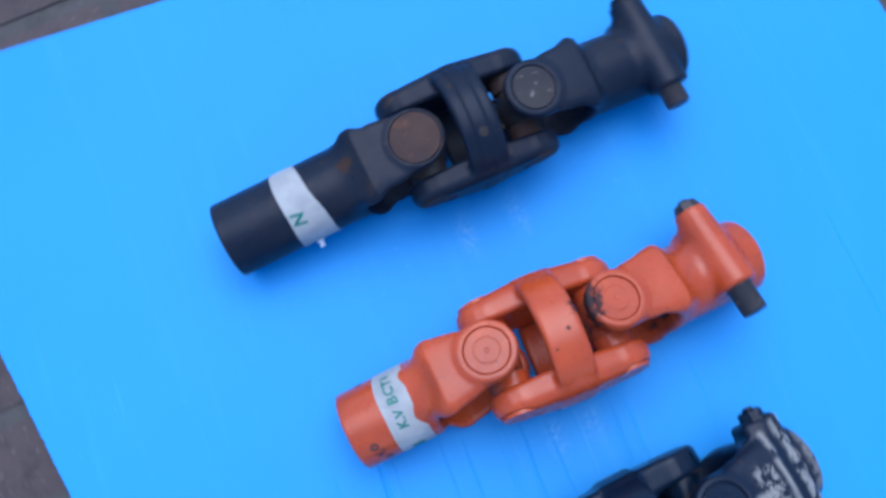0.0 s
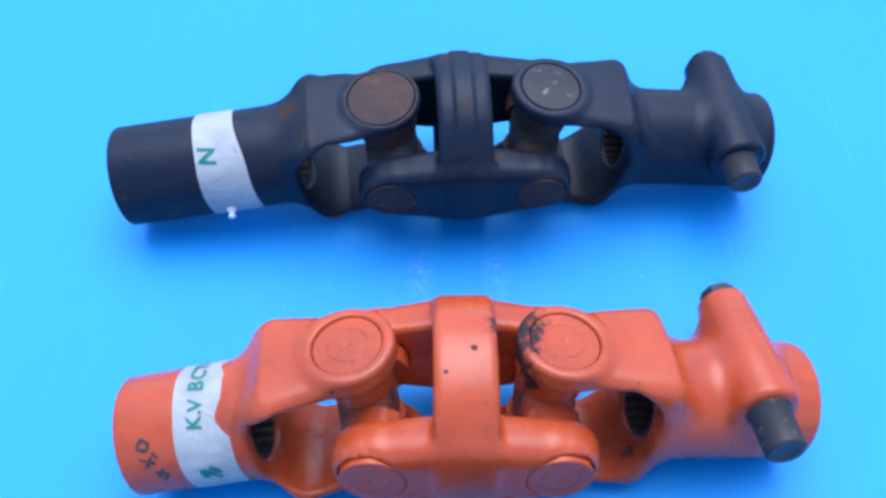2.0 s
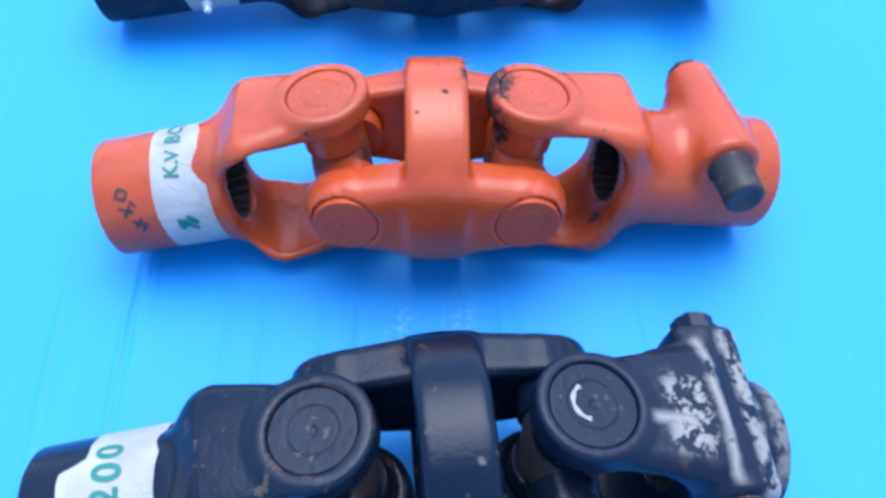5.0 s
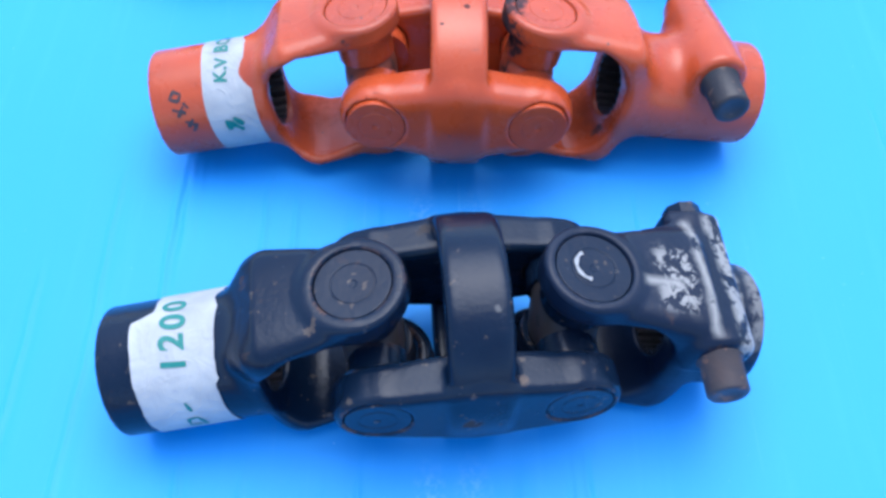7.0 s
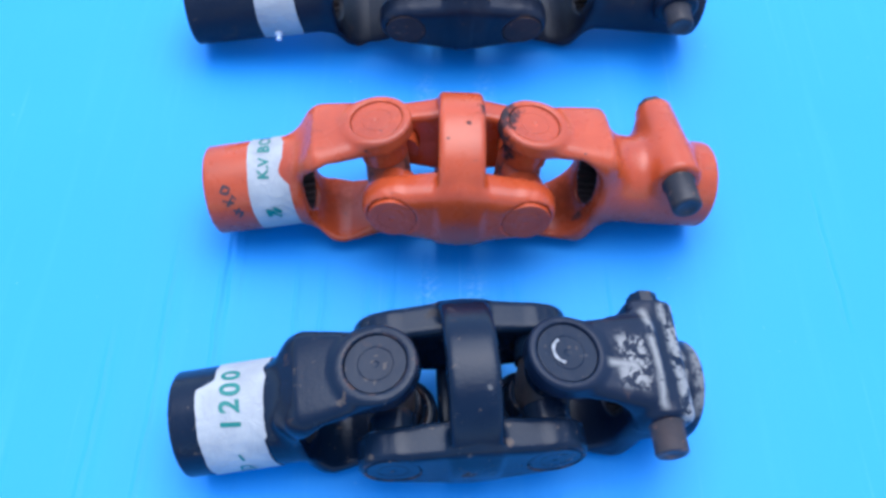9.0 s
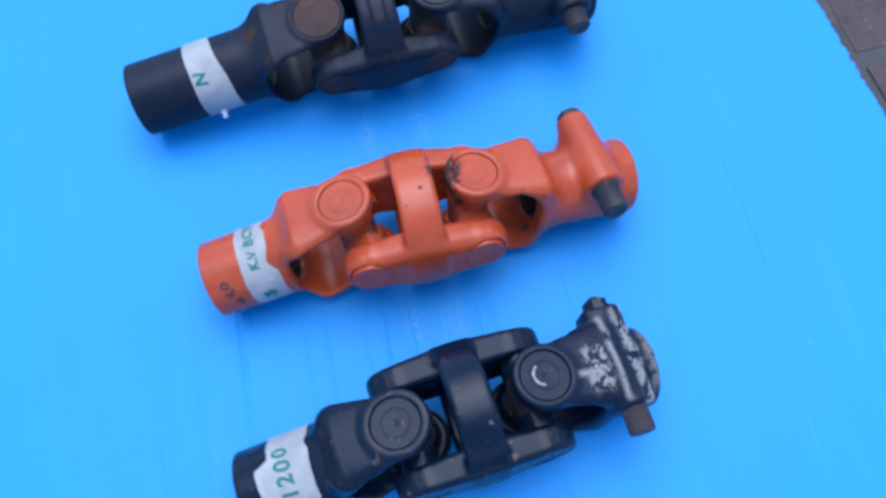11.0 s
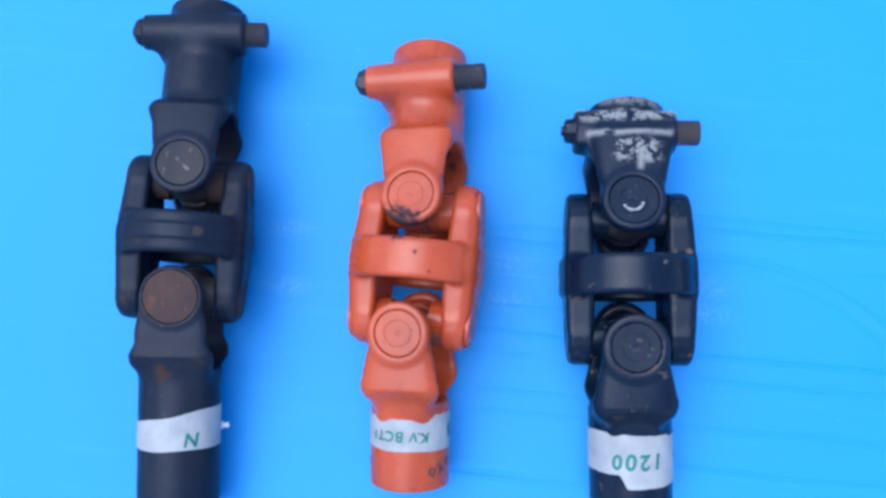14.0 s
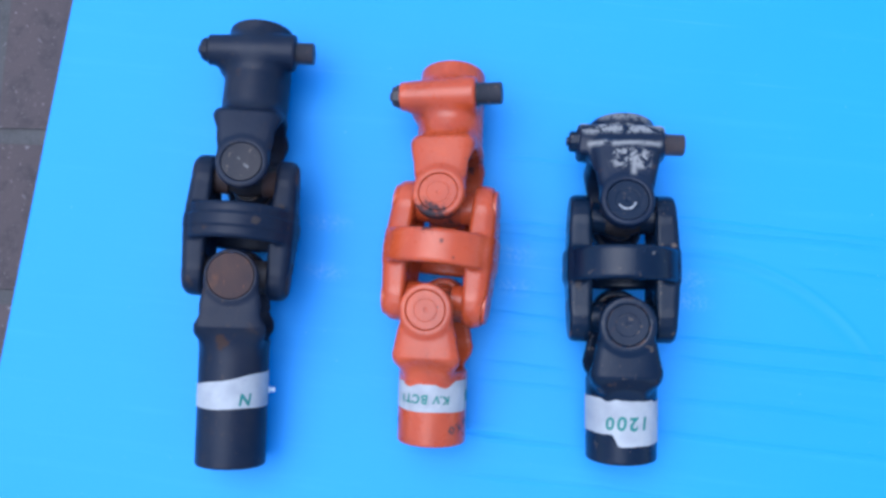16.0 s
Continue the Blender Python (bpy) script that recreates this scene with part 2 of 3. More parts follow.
def sheet_material():
    m, t, b = material("blue_plastic_sheet")
    v = coords(t)
    base = mix(t, ramp(t, noise_tex(t, v, 3.0, 3), 0.3, 0.7), (0.031, 0.260, 0.685), (0.035, 0.275, 0.705))
    mp = nd(t, "ShaderNodeMapping")
    mp.inputs["Scale"].default_value = (60.0, 3.0, 1.0)
    t.links.new(v, mp.inputs["Vector"])
    streak = noise_tex(t, mp.outputs["Vector"], 1.0, 5, 0.6)
    base = mix(t, math_node(t, "MULTIPLY", ramp(t, streak, 0.55, 0.85), 0.25), base, (0.08, 0.36, 0.72))
    fine = nd(t, "ShaderNodeMapping")
    fine.inputs["Scale"].default_value = (190.0, 2.2, 1.0)
    t.links.new(v, fine.inputs["Vector"])
    rubs = math_node(t, "MULTIPLY", ramp(t, noise_tex(t, fine.outputs["Vector"], 1.0, 3, 0.5), 0.66, 0.72), ramp(t, noise_tex(t, v, 6, 3), 0.45, 0.62))
    base = mix(t, math_node(t, "MULTIPLY", rubs, 0.22), base, (0.16, 0.42, 0.76))
    specks = ramp(t, noise_tex(t, v, 95, 2, 0.4), 0.80, 0.83)
    base = mix(t, math_node(t, "MULTIPLY", specks, 0.6), base, (0.05, 0.08, 0.12))
    dust = ramp(t, noise_tex(t, v, 220, 2, 0.4), 0.78, 0.82)
    base = mix(t, math_node(t, "MULTIPLY", dust, 0.25), base, (0.4, 0.6, 0.8))
    for place in ((-0.015, -0.079, 0), (0.018, -0.077, 0), (0.03, 0.112, 0), (-0.02, 0.110, 0), (-0.01, -0.252, 0), (0.012, -0.250, 0)):
        st = nd(t, "ShaderNodeMapping")
        st.inputs["Location"].default_value = (-place[0], -place[1] * 0.4, 0)
        st.inputs["Scale"].default_value = (1.0, 0.4, 0.0)
        t.links.new(v, st.inputs["Vector"])
        ln = t.nodes.new("ShaderNodeVectorMath")
        ln.operation = "LENGTH"
        t.links.new(st.outputs["Vector"], ln.inputs[0])
        near = ramp(t, ln.outputs["Value"], 0.002, 0.011, (1, 1, 1, 1), (0, 0, 0, 1))
        rub = ramp(t, noise_tex(t, v, 240, 4, 0.7), 0.45, 0.66)
        base = mix(t, math_node(t, "MULTIPLY", math_node(t, "MULTIPLY", near, rub), 0.26), base, (0.36, 0.56, 0.78))
    t.links.new(base, b.inputs["Base Color"])
    b.inputs["Roughness"].default_value = 0.58
    b.inputs["Specular IOR Level"].default_value = 0.36
    h = math_node(t, "ADD", streak, math_node(t, "MULTIPLY", noise_tex(t, v, 7, 3), 1.2))
    bump(t, b, h, 0.15, 0.002)
    return m


SHEET = sheet_material()


def paver_material(name, a, c, scale):
    m, t, b = material(name)
    v = coords(t)
    col = mix(t, ramp(t, noise_tex(t, v, 9, 5), 0.3, 0.7), a, c)
    info = t.nodes.new("ShaderNodeObjectInfo")
    col = mix(t, math_node(t, "MULTIPLY", info.outputs["Random"], 0.5), col, tuple(x * 0.6 for x in a))
    col = mix(t, ramp(t, noise_tex(t, v, scale, 4, 0.7), 0.62, 0.72), col, (0.27, 0.23, 0.21))
    col = mix(t, math_node(t, "MULTIPLY", ramp(t, noise_tex(t, v, 75, 5, 0.65, 0.6), 0.64, 0.70), 0.7), col, (0.21, 0.19, 0.18))
    col = mix(t, ramp(t, noise_tex(t, v, 34, 8, 0.75), 0.50, 0.72), col, tuple(x * 0.5 for x in c))
    t.links.new(col, b.inputs["Base Color"])
    b.inputs["Roughness"].default_value = 0.85
    bump(t, b, math_node(t, "ADD", noise_tex(t, v, 500, 5, 0.7), noise_tex(t, v, 60, 4)), 0.5, 0.0015)
    return m


PAVER = paver_material("brown_concrete_paver", (0.088, 0.063, 0.058), (0.066, 0.051, 0.050), 230)
SAND = paver_material("joint_sand", (0.092, 0.086, 0.078), (0.060, 0.054, 0.050), 600)


# ---- mesh helpers ----
def mesh_object(name, verts, faces, mat, parent=None, label="", smooth=True):
    me = bpy.data.meshes.new(name)
    me.from_pydata([tuple(map(float, p)) for p in verts], [], [tuple(map(int, f)) for f in faces])
    me.materials.append(mat)
    if smooth:
        me.polygons.foreach_set("use_smooth", [True] * len(me.polygons))
    me.update()
    ob = new(name, me)
    ob.parent = parent
    return tagged(ob, label)


def part(name, bm, mat, parent, label="", smooth=True):
    me = bpy.data.meshes.new(name)
    bm.to_mesh(me)
    bm.free()
    me.materials.append(mat)
    if smooth:
        me.polygons.foreach_set("use_smooth", [True] * len(me.polygons))
    ob = new(name, me)
    ob.parent = parent
    return tagged(ob, label)


def apply(m, pts):
    a = np.array(m)
    return np.asarray(pts) @ a[:3, :3].T + a[:3, 3]


def lathe(profile, n=48):
    """Verts and faces of a solid turned about z; profile rows are (radius, z), from bottom to top."""
    verts, faces, rings = [], [], []
    for r, z in profile:
        if r < 1e-6:
            rings.append([len(verts)])
            verts.append((0, 0, z))
        else:
            rings.append(list(range(len(verts), len(verts) + n)))
            verts += [(r * math.cos(2 * math.pi * k / n), r * math.sin(2 * math.pi * k / n), z) for k in range(n)]
    for a, b in zip(rings, rings[1:]):
        for k in range(n):
            q = [a[k % len(a)], a[(k + 1) % len(a)], b[(k + 1) % len(b)], b[k % len(b)]]
            q = list(dict.fromkeys(q))
            if len(q) > 2:
                faces.append(q)
    return np.array(verts, float), faces


# solids as distance functions, blended like a casting
def smin(a, b, k):
    h = np.clip(0.5 + 0.5 * (b - a) / k, 0, 1)
    return b + (a - b) * h - k * h * (1 - h)


def smax(a, b, k):
    return -smin(-a, -b, k)


def rod(u, v, w, r, w0, w1, rnd=0.002):
    """A rounded cylinder of radius r about the axis w, from w0 to w1."""
    d = np.hypot(u, v) - r + rnd
    e = np.abs(w - (w0 + w1) / 2) - (w1 - w0) / 2 + rnd
    return np.minimum(np.maximum(d, e), 0) + np.hypot(np.maximum(d, 0), np.maximum(e, 0)) - rnd


def block(x, y, z, c, s, rnd=0.003):
    q = [np.abs(a - b) - h + rnd for a, b, h in zip((x, y, z), c, s)]
    out = np.sqrt(sum(np.maximum(a, 0) ** 2 for a in q))
    return out + np.minimum(np.maximum(np.maximum(q[0], q[1]), q[2]), 0) - rnd


def casting(f, lo, hi, h=0.0014):
    """The surface where f is zero, as quads on a fine lattice, drawn on to the true surface."""
    axes = [np.arange(a, b + h, h) for a, b in zip(lo, hi)]
    g = np.stack(np.meshgrid(*axes, indexing="ij"), -1)
    val = f(g[..., 0], g[..., 1], g[..., 2])
    inside = val < 0
    nx, ny, nz = (s - 1 for s in val.shape)
    total, count = np.zeros((nx, ny, nz, 3)), np.zeros((nx, ny, nz))
    corner = [(i, j, k) for i in (0, 1) for j in (0, 1) for k in (0, 1)]
    for a in corner:
        for ax in range(3):
            if a[ax]:
                continue
            b = list(a)
            b[ax] = 1
            va = val[a[0]:a[0] + nx, a[1]:a[1] + ny, a[2]:a[2] + nz]
            vb = val[b[0]:b[0] + nx, b[1]:b[1] + ny, b[2]:b[2] + nz]
            cross = (va < 0) != (vb < 0)
            f0 = np.where(cross, va / np.where(cross, va - vb, 1), 0)
            p = np.array(a, float) + np.zeros((nx, ny, nz, 3))
            p[..., ax] += f0
            total += p * cross[..., None]
            count += cross
    act = count > 0
    ids = np.full(act.shape, -1)
    ids[act] = np.arange(act.sum())
    base = np.stack(np.nonzero(act), -1)
    v = (base + total[act] / count[act][:, None]) * h + np.array([a[0] for a in axes])
    quads = []
    for ax in range(3):
        o1, o2 = [(1, 2), (2, 0), (0, 1)][ax]
        sl0 = [slice(None)] * 3
        sl1 = [slice(None)] * 3
        sl0[ax], sl1[ax] = slice(0, -1), slice(1, None)
        change = inside[tuple(sl0)] != inside[tuple(sl1)]
        flip = inside[tuple(sl0)]
        idx = np.stack(np.nonzero(change), -1)
        ok = (idx[:, o1] > 0) & (idx[:, o2] > 0) & (idx[:, o1] < act.shape[o1]) & (idx[:, o2] < act.shape[o2])
        idx = idx[ok]
        fl = flip[tuple(idx.T)]

        def cell(d1, d2):
            c = idx.copy()
            c[:, o1] -= d1
            c[:, o2] -= d2
            return ids[tuple(c.T)]
        q = np.stack([cell(1, 1), cell(0, 1), cell(0, 0), cell(1, 0)], -1)
        q[~fl] = q[~fl][:, ::-1]
        quads.append(q)
    for _ in range(3):
        e = 1e-5
        d0 = f(*v.T)
        gr = np.stack([(f(*(v + e * np.eye(3)[k]).T) - d0) / e for k in range(3)], -1)
        st = d0[:, None] * gr / np.maximum((gr ** 2).sum(-1, keepdims=True), 0.2)
        v = v - np.clip(st, -0.6 * h, 0.6 * h)
    return v, np.concatenate(quads)


# ---- universal joints ----
def fork(x, y, z, d):
    """The two-eared head of an end yoke: cross at the origin, shaft along +x, ears at +z and -z."""
    xs, w, zt, rb, r = d["xs"], d["w"], d["zt"], d["rb"], d["r"]
    az, ay = np.abs(z), np.abs(y)
    top = np.maximum(az - zt, (az + d["slope"] * (x - xs) - zt) / math.hypot(1, d["slope"]))
    wide = rb * 0.88 + (w - rb * 0.88) * np.clip(x / (xs - 0.004), 0, 1)
    side = smax((ay - wide) * 0.95, (ay + 0.9 * (x - xs - 0.004) - w) / 1.345, 0.006)
    head = smax(smax(top, side, 0.007), np.maximum(-x, x - xs - 0.03), 0.002)
    head = smax(head, (np.hypot(y, z) - math.hypot(w, zt) * 0.93), 0.008)
    ears = rod(x, y, z, rb, -zt - 0.0004, zt + 0.0004, 0.0026)
    head = smin(head, ears, 0.005)
    return head


def slot(x, y, z, d):
    """The opening between the ears, rounded at its foot."""
    e = d["slot"]
    wide = d["gap"] + 0.004 * np.clip(1 - np.abs(x - 0.6 * e) / (0.5 * e), 0, 1)
    return block(x, y * 0, z * d["gap"] / wide, ((e - 0.1) / 2, 0, 0), ((e + 0.1) / 2, 1, d["gap"]), d["gap"] * 0.66)


def tube_yoke(d):
    def f(x, y, z):
        s = smin(fork(x, y, z, d), rod(y, z, x, d["r"], d["slot"] - 0.012, d["end"], 0.0016), d["neck"])
        s = smax(s, -slot(x, y, z, d), 0.005)
        s = smax(s, -rod(y, z, x, d["bore"], 0.0, d["end"] + 0.02, 0.001), 0.0015)
        for sg in (1, -1):
            s = smax(s, -rod(x, y, z, d["rc"] + 0.0003, min(sg * 0.014, sg * 0.08), max(sg * 0.014, sg * 0.08), 0.0005), 0.0012)
        return s
    return casting(f, (-d["rb"] - 0.004, -d["w"] - 0.006, -d["zt"] - 0.004), (d["end"] + 0.004, d["w"] + 0.006, d["zt"] + 0.004))


def clamp_yoke(d):
    xb, zb, rbs, y0, y1 = d["boss"]

    def f(x, y, z):
        s = smin(fork(x, y, z, d), rod(y, z, x, d["r"], d["slot"] - 0.012, d["end"], 0.0025), d["fillet"])
        ring_z, z = z, z + d["lean"] * y
        taper = rbs * (1 - 0.20 * np.clip((y - y0 - 0.3 * (y1 - y0)) / (0.7 * (y1 - y0)), 0, 1))
        q = rod(x - xb, z - zb, y, rbs, y0, y1, 0.0035) + (rbs - taper)
        if d["plate"]:
            pw = 0.0225 + (0.034 - 0.0225) * np.clip((x - 0.012) / (xb - 0.012), 0, 1)
            slab = np.maximum(np.maximum(np.abs(y - (y0 + y1) / 2 * np.clip(x / xb, 0, 1)) - pw, np.abs(z - 0.024) - 0.0125), np.maximum(-x, x - xb - 0.004))
            q = smin(q, slab, 0.003)
            q = smin(q, block(x, y, z, (xb, (y0 + y1) / 2, zb - 0.003), (rbs, (y1 - y0) / 2, rbs - 0.002), 0.005), 0.004)
        else:
            web = block(x, y, z, (xb, (y0 + y1) / 2, zb - 0.012), (rbs * 0.92, (y1 - y0) * 0.36, 0.013), 0.006)
            q = smin(q, web, 0.006)
        s, z = smin(s, q, d["fillet"]), ring_z
        s = smax(s, -slot(x, y, z, d), 0.005)
        s = smax(s, -rod(y, z, x, d["bore"], 0.0, d["end"] + 0.02, 0.001), 0.0015)
        s = smax(s, -(np.hypot(x, y) - d["rc"] - 0.0003), 0.0012)
        return s
    m = max(d["w"], y1, -y0) + 0.006
    return casting(f, (-d["rb"] - 0.004, -m, -d["zt"] - 0.004), (d["end"] + 0.004, m, max(d["zt"], zb + rbs) + 0.004))


def ring_yoke(d):
    c, R = d["c"], d["R"]

    def f(x, y, z):
        rad = np.hypot(y, z)
        lip = d["rib"] * np.clip((np.abs(x) - 0.005) / 0.002, 0, 1)
        band = smax(smax(rad - R + lip, d["Ri"] - rad, 0.004), np.abs(x) - d["half"], 0.005)
        ax, ay = np.abs(x), np.abs(y)
        tall = d["ra"] + d["swell"] * np.clip(1 - ax / c, 0, 1)
        zl = z + d["low"]
        bar = smax((np.abs(zl) - tall) * 0.97, ax - c, 0.004)
        bar = smin(bar, np.hypot(ax - c, zl) - d["ra"], 0.004)
        outer = ay - (d["out"] - (d["out"] - d["tip"]) * np.clip(ax / (c + d["ra"]), 0, 1) ** 1.3)
        arm = smax(smax(bar, outer, d["soft"]), d["inn"] - 0.003 * np.clip(-z / d["ra"], 0, 1) - ay, 0.005)
        s = smin(band, arm, 0.0035)
        hole = np.maximum(np.hypot(ax - c, z) - d["rc"] - 0.0003, 0.03 - ay - 0.012)
        return smax(s, -hole, 0.0012)
    e = c + d["ra"] + 0.004
    m = max(R, d["out"]) + 0.004
    return casting(f, (-e, -m, -R - 0.004), (e, m, R + 0.004))


def crisp(p):
    """Support rings close to every corner keep a turned part's steps sharp."""
    q = [p[0]]
    for a, b in zip(p, p[1:]):
        n = math.dist(a, b)
        e = min(0.00025, n * 0.25)
        q += [(a[0] + (b[0] - a[0]) * e / n, a[1] + (b[1] - a[1]) * e / n), (b[0] + (a[0] - b[0]) * e / n, b[1] + (a[1] - b[1]) * e / n), b]
    return q


def cap_profile(rc, z0, z1, style):
    """Bearing cups: flat and ringed, or domed rusty plugs."""
    p = [(0, z0), (rc * 0.93, z0), (rc * 0.93, (z0 + z1) / 2), (rc, (z0 + z1) / 2 + 0.001), (rc, z1 - 0.0004), (rc - 0.0004, z1)]
    if style == "ringed":
        p += [(rc * 0.60, z1 - 0.0001), (rc * 0.585, z1 - 0.0004), (rc * 0.56, z1 - 0.0004), (rc * 0.545, z1 - 0.0001), (rc * 0.12, z1 - 0.0002), (rc * 0.08, z1 - 0.0006), (0, z1 - 0.0006)]
    else:
        p += [(rc * 0.5, z1 + 0.0003), (0, z1 + 0.0005)]
    return crisp(p)


def cross_mesh(rt, reach):
    def f(x, y, z):
        s = block(x, y, z, (0, 0, 0), (0.0135, 0.0135, 0.0135), 0.005)
        for u, v, w in ((x, y, z), (z, x, y)):
            s = smin(s, rod(u, v, w, rt, -reach, reach, 0.001), 0.005)
        return s
    e = reach + 0.004
    return casting(f, (-0.02, -e, -e), (0.02, e, e), 0.002)


def wrap_strip(r, x0, x1, a0, a1, edge, n=72, k=10):
    """A tape wound round a shaft along x: outline wobbles by edge(angle) at both ends."""
    verts, faces = [], []
    for i in range(n + 1):
        a = a0 + (a1 - a0) * i / n
        lo, hi = edge(a, x0, x1)
        rr = r + 0.00006 * math.sin(a * 11) + 0.00003 * math.sin(a * 29 + 1)
        for j in range(k + 1):
            verts.append((lo + (hi - lo) * j / k, rr * math.cos(a), rr * math.sin(a)))
    for i in range(n):
        for j in range(k):
            b = i * (k + 1) + j
            faces.append((b, b + 1, b + k + 2, b + k + 1))
    return np.array(verts), faces


def stroke_mesh(lines, width):
    """Pen strokes in the plane as thin ribbons with small steps along them, so that they can be wound round a shaft."""
    verts, faces = [], []
    for line in lines:
        pts = []
        for p, q in zip(line, line[1:]):
            n = max(2, int(math.dist(p, q) / 0.0012))
            pts += [(p[0] + (q[0] - p[0]) * k / n, p[1] + (q[1] - p[1]) * k / n) for k in range(n)]
        pts.append(line[-1])
        for k, p in enumerate(pts):
            a, b = pts[max(0, k - 1)], pts[min(len(pts) - 1, k + 1)]
            d = Vector((b[0] - a[0], b[1] - a[1])).normalized()
            w = width * (0.42 + 0.12 * math.sin(k * 0.9 + len(pts)))
            verts += [(p[0] - d.y * w, p[1] + d.x * w), (p[0] + d.y * w, p[1] - d.x * w)]
            if k:
                n = len(verts)
                faces.append((n - 4, n - 3, n - 1, n - 2))
    return np.array(verts), faces


def font_mesh(text, size):
    """The built-in font's letters as a flat mesh with short edges."""
    cu = bpy.data.curves.new("letters", "FONT")
    cu.body, cu.size, cu.offset = text, size, size * 0.030
    cu.align_x = "CENTER"
    ob = new("letters", cu)
    me = ob.to_mesh()
    bm = bmesh.new()
    bm.from_mesh(me)
    ob.to_mesh_clear()
    bpy.data.objects.remove(ob)
    for _ in range(2):
        long = [e for e in bm.edges if e.calc_length() > 0.003]
        if long:
            bmesh.ops.subdivide_edges(bm, edges=long, cuts=1)
    bmesh.ops.triangulate(bm, faces=bm.faces)
    v = np.array([(p.co.x, p.co.y) for p in bm.verts])
    bm.verts.index_update()
    f = [[p.index for p in q.verts] for q in bm.faces]
    bm.free()
    return v, f


def wind(flat, r, x, a, sign_u, sign_v):
    """Flat writing wound round a shaft: its up runs along x, its reading way round the shaft."""
    ang = a + sign_u * flat[:, 0] / r
    return np.stack([x + sign_v * flat[:, 1], r * np.cos(ang), r * np.sin(ang)], -1)


def splined_bore(r, x0, x1, teeth=21):
    """A toothed sleeve inside a yoke's hub."""
    n = teeth * 4
    verts, faces = [], []
    for x in (x0, x1):
        for k in range(n):
            a = 2 * math.pi * k / n
            ri = r - (0.0026 if k % 4 < 2 else 0.0006)
            verts += [(x, (r + 0.0003) * math.cos(a), (r + 0.0003) * math.sin(a)), (x, ri * math.cos(a), ri * math.sin(a))]
    for k in range(n):
        a, b = 2 * k, 2 * ((k + 1) % n)
        c, e = a + 2 * n, b + 2 * n
        faces += [(a + 1, b + 1, e + 1, c + 1), (a, c, e, b), (a, b, b + 1, a + 1), (c, c + 1, e + 1, e)]
    return np.array(verts), faces


def bolt_parts(thing, m, d, steel, label, nut_label):
    xb, zb, rbs, y0, y1 = d["boss"]
    r, tip, nut = d["bolt"]
    turn = m @ Matrix.Translation((xb, 0, zb)) @ Matrix.Rotation(math.pi / 2 - math.atan(d["lean"]), 4, "X")
    v, f = lathe([(0, -y0 - 0.004), (r + 0.0012, -y0 - 0.004), (r + 0.0012, -y0 + 0.0012), (r, -y0 + 0.0016), (r, -tip - 0.0012), (r - 0.0012, -tip), (r * 0.62, -tip), (r * 0.5, -tip - 0.0008), (0, -tip - 0.0008)], 40)
    bolt = mesh_object("clamp_bolt", apply(turn, v), f, steel, thing, label)
    v, f = lathe([(0, -y1 + 0.003), (r * 1.12, -y1 + 0.003), (r * 1.12, -y1 - 0.0008), (r * 0.98, -y1 - 0.001), (r * 0.98, -nut + 0.0016), (r * 0.74, -nut), (r * 0.42, -nut), (r * 0.40, -nut - 0.0022), (0, -nut - 0.0024)], d.get("nut_sides", 6))
    mesh_object("nut", apply(turn, v), f, d.get("nut_mat", steel), bolt, nut_label, smooth=False)
    return bolt


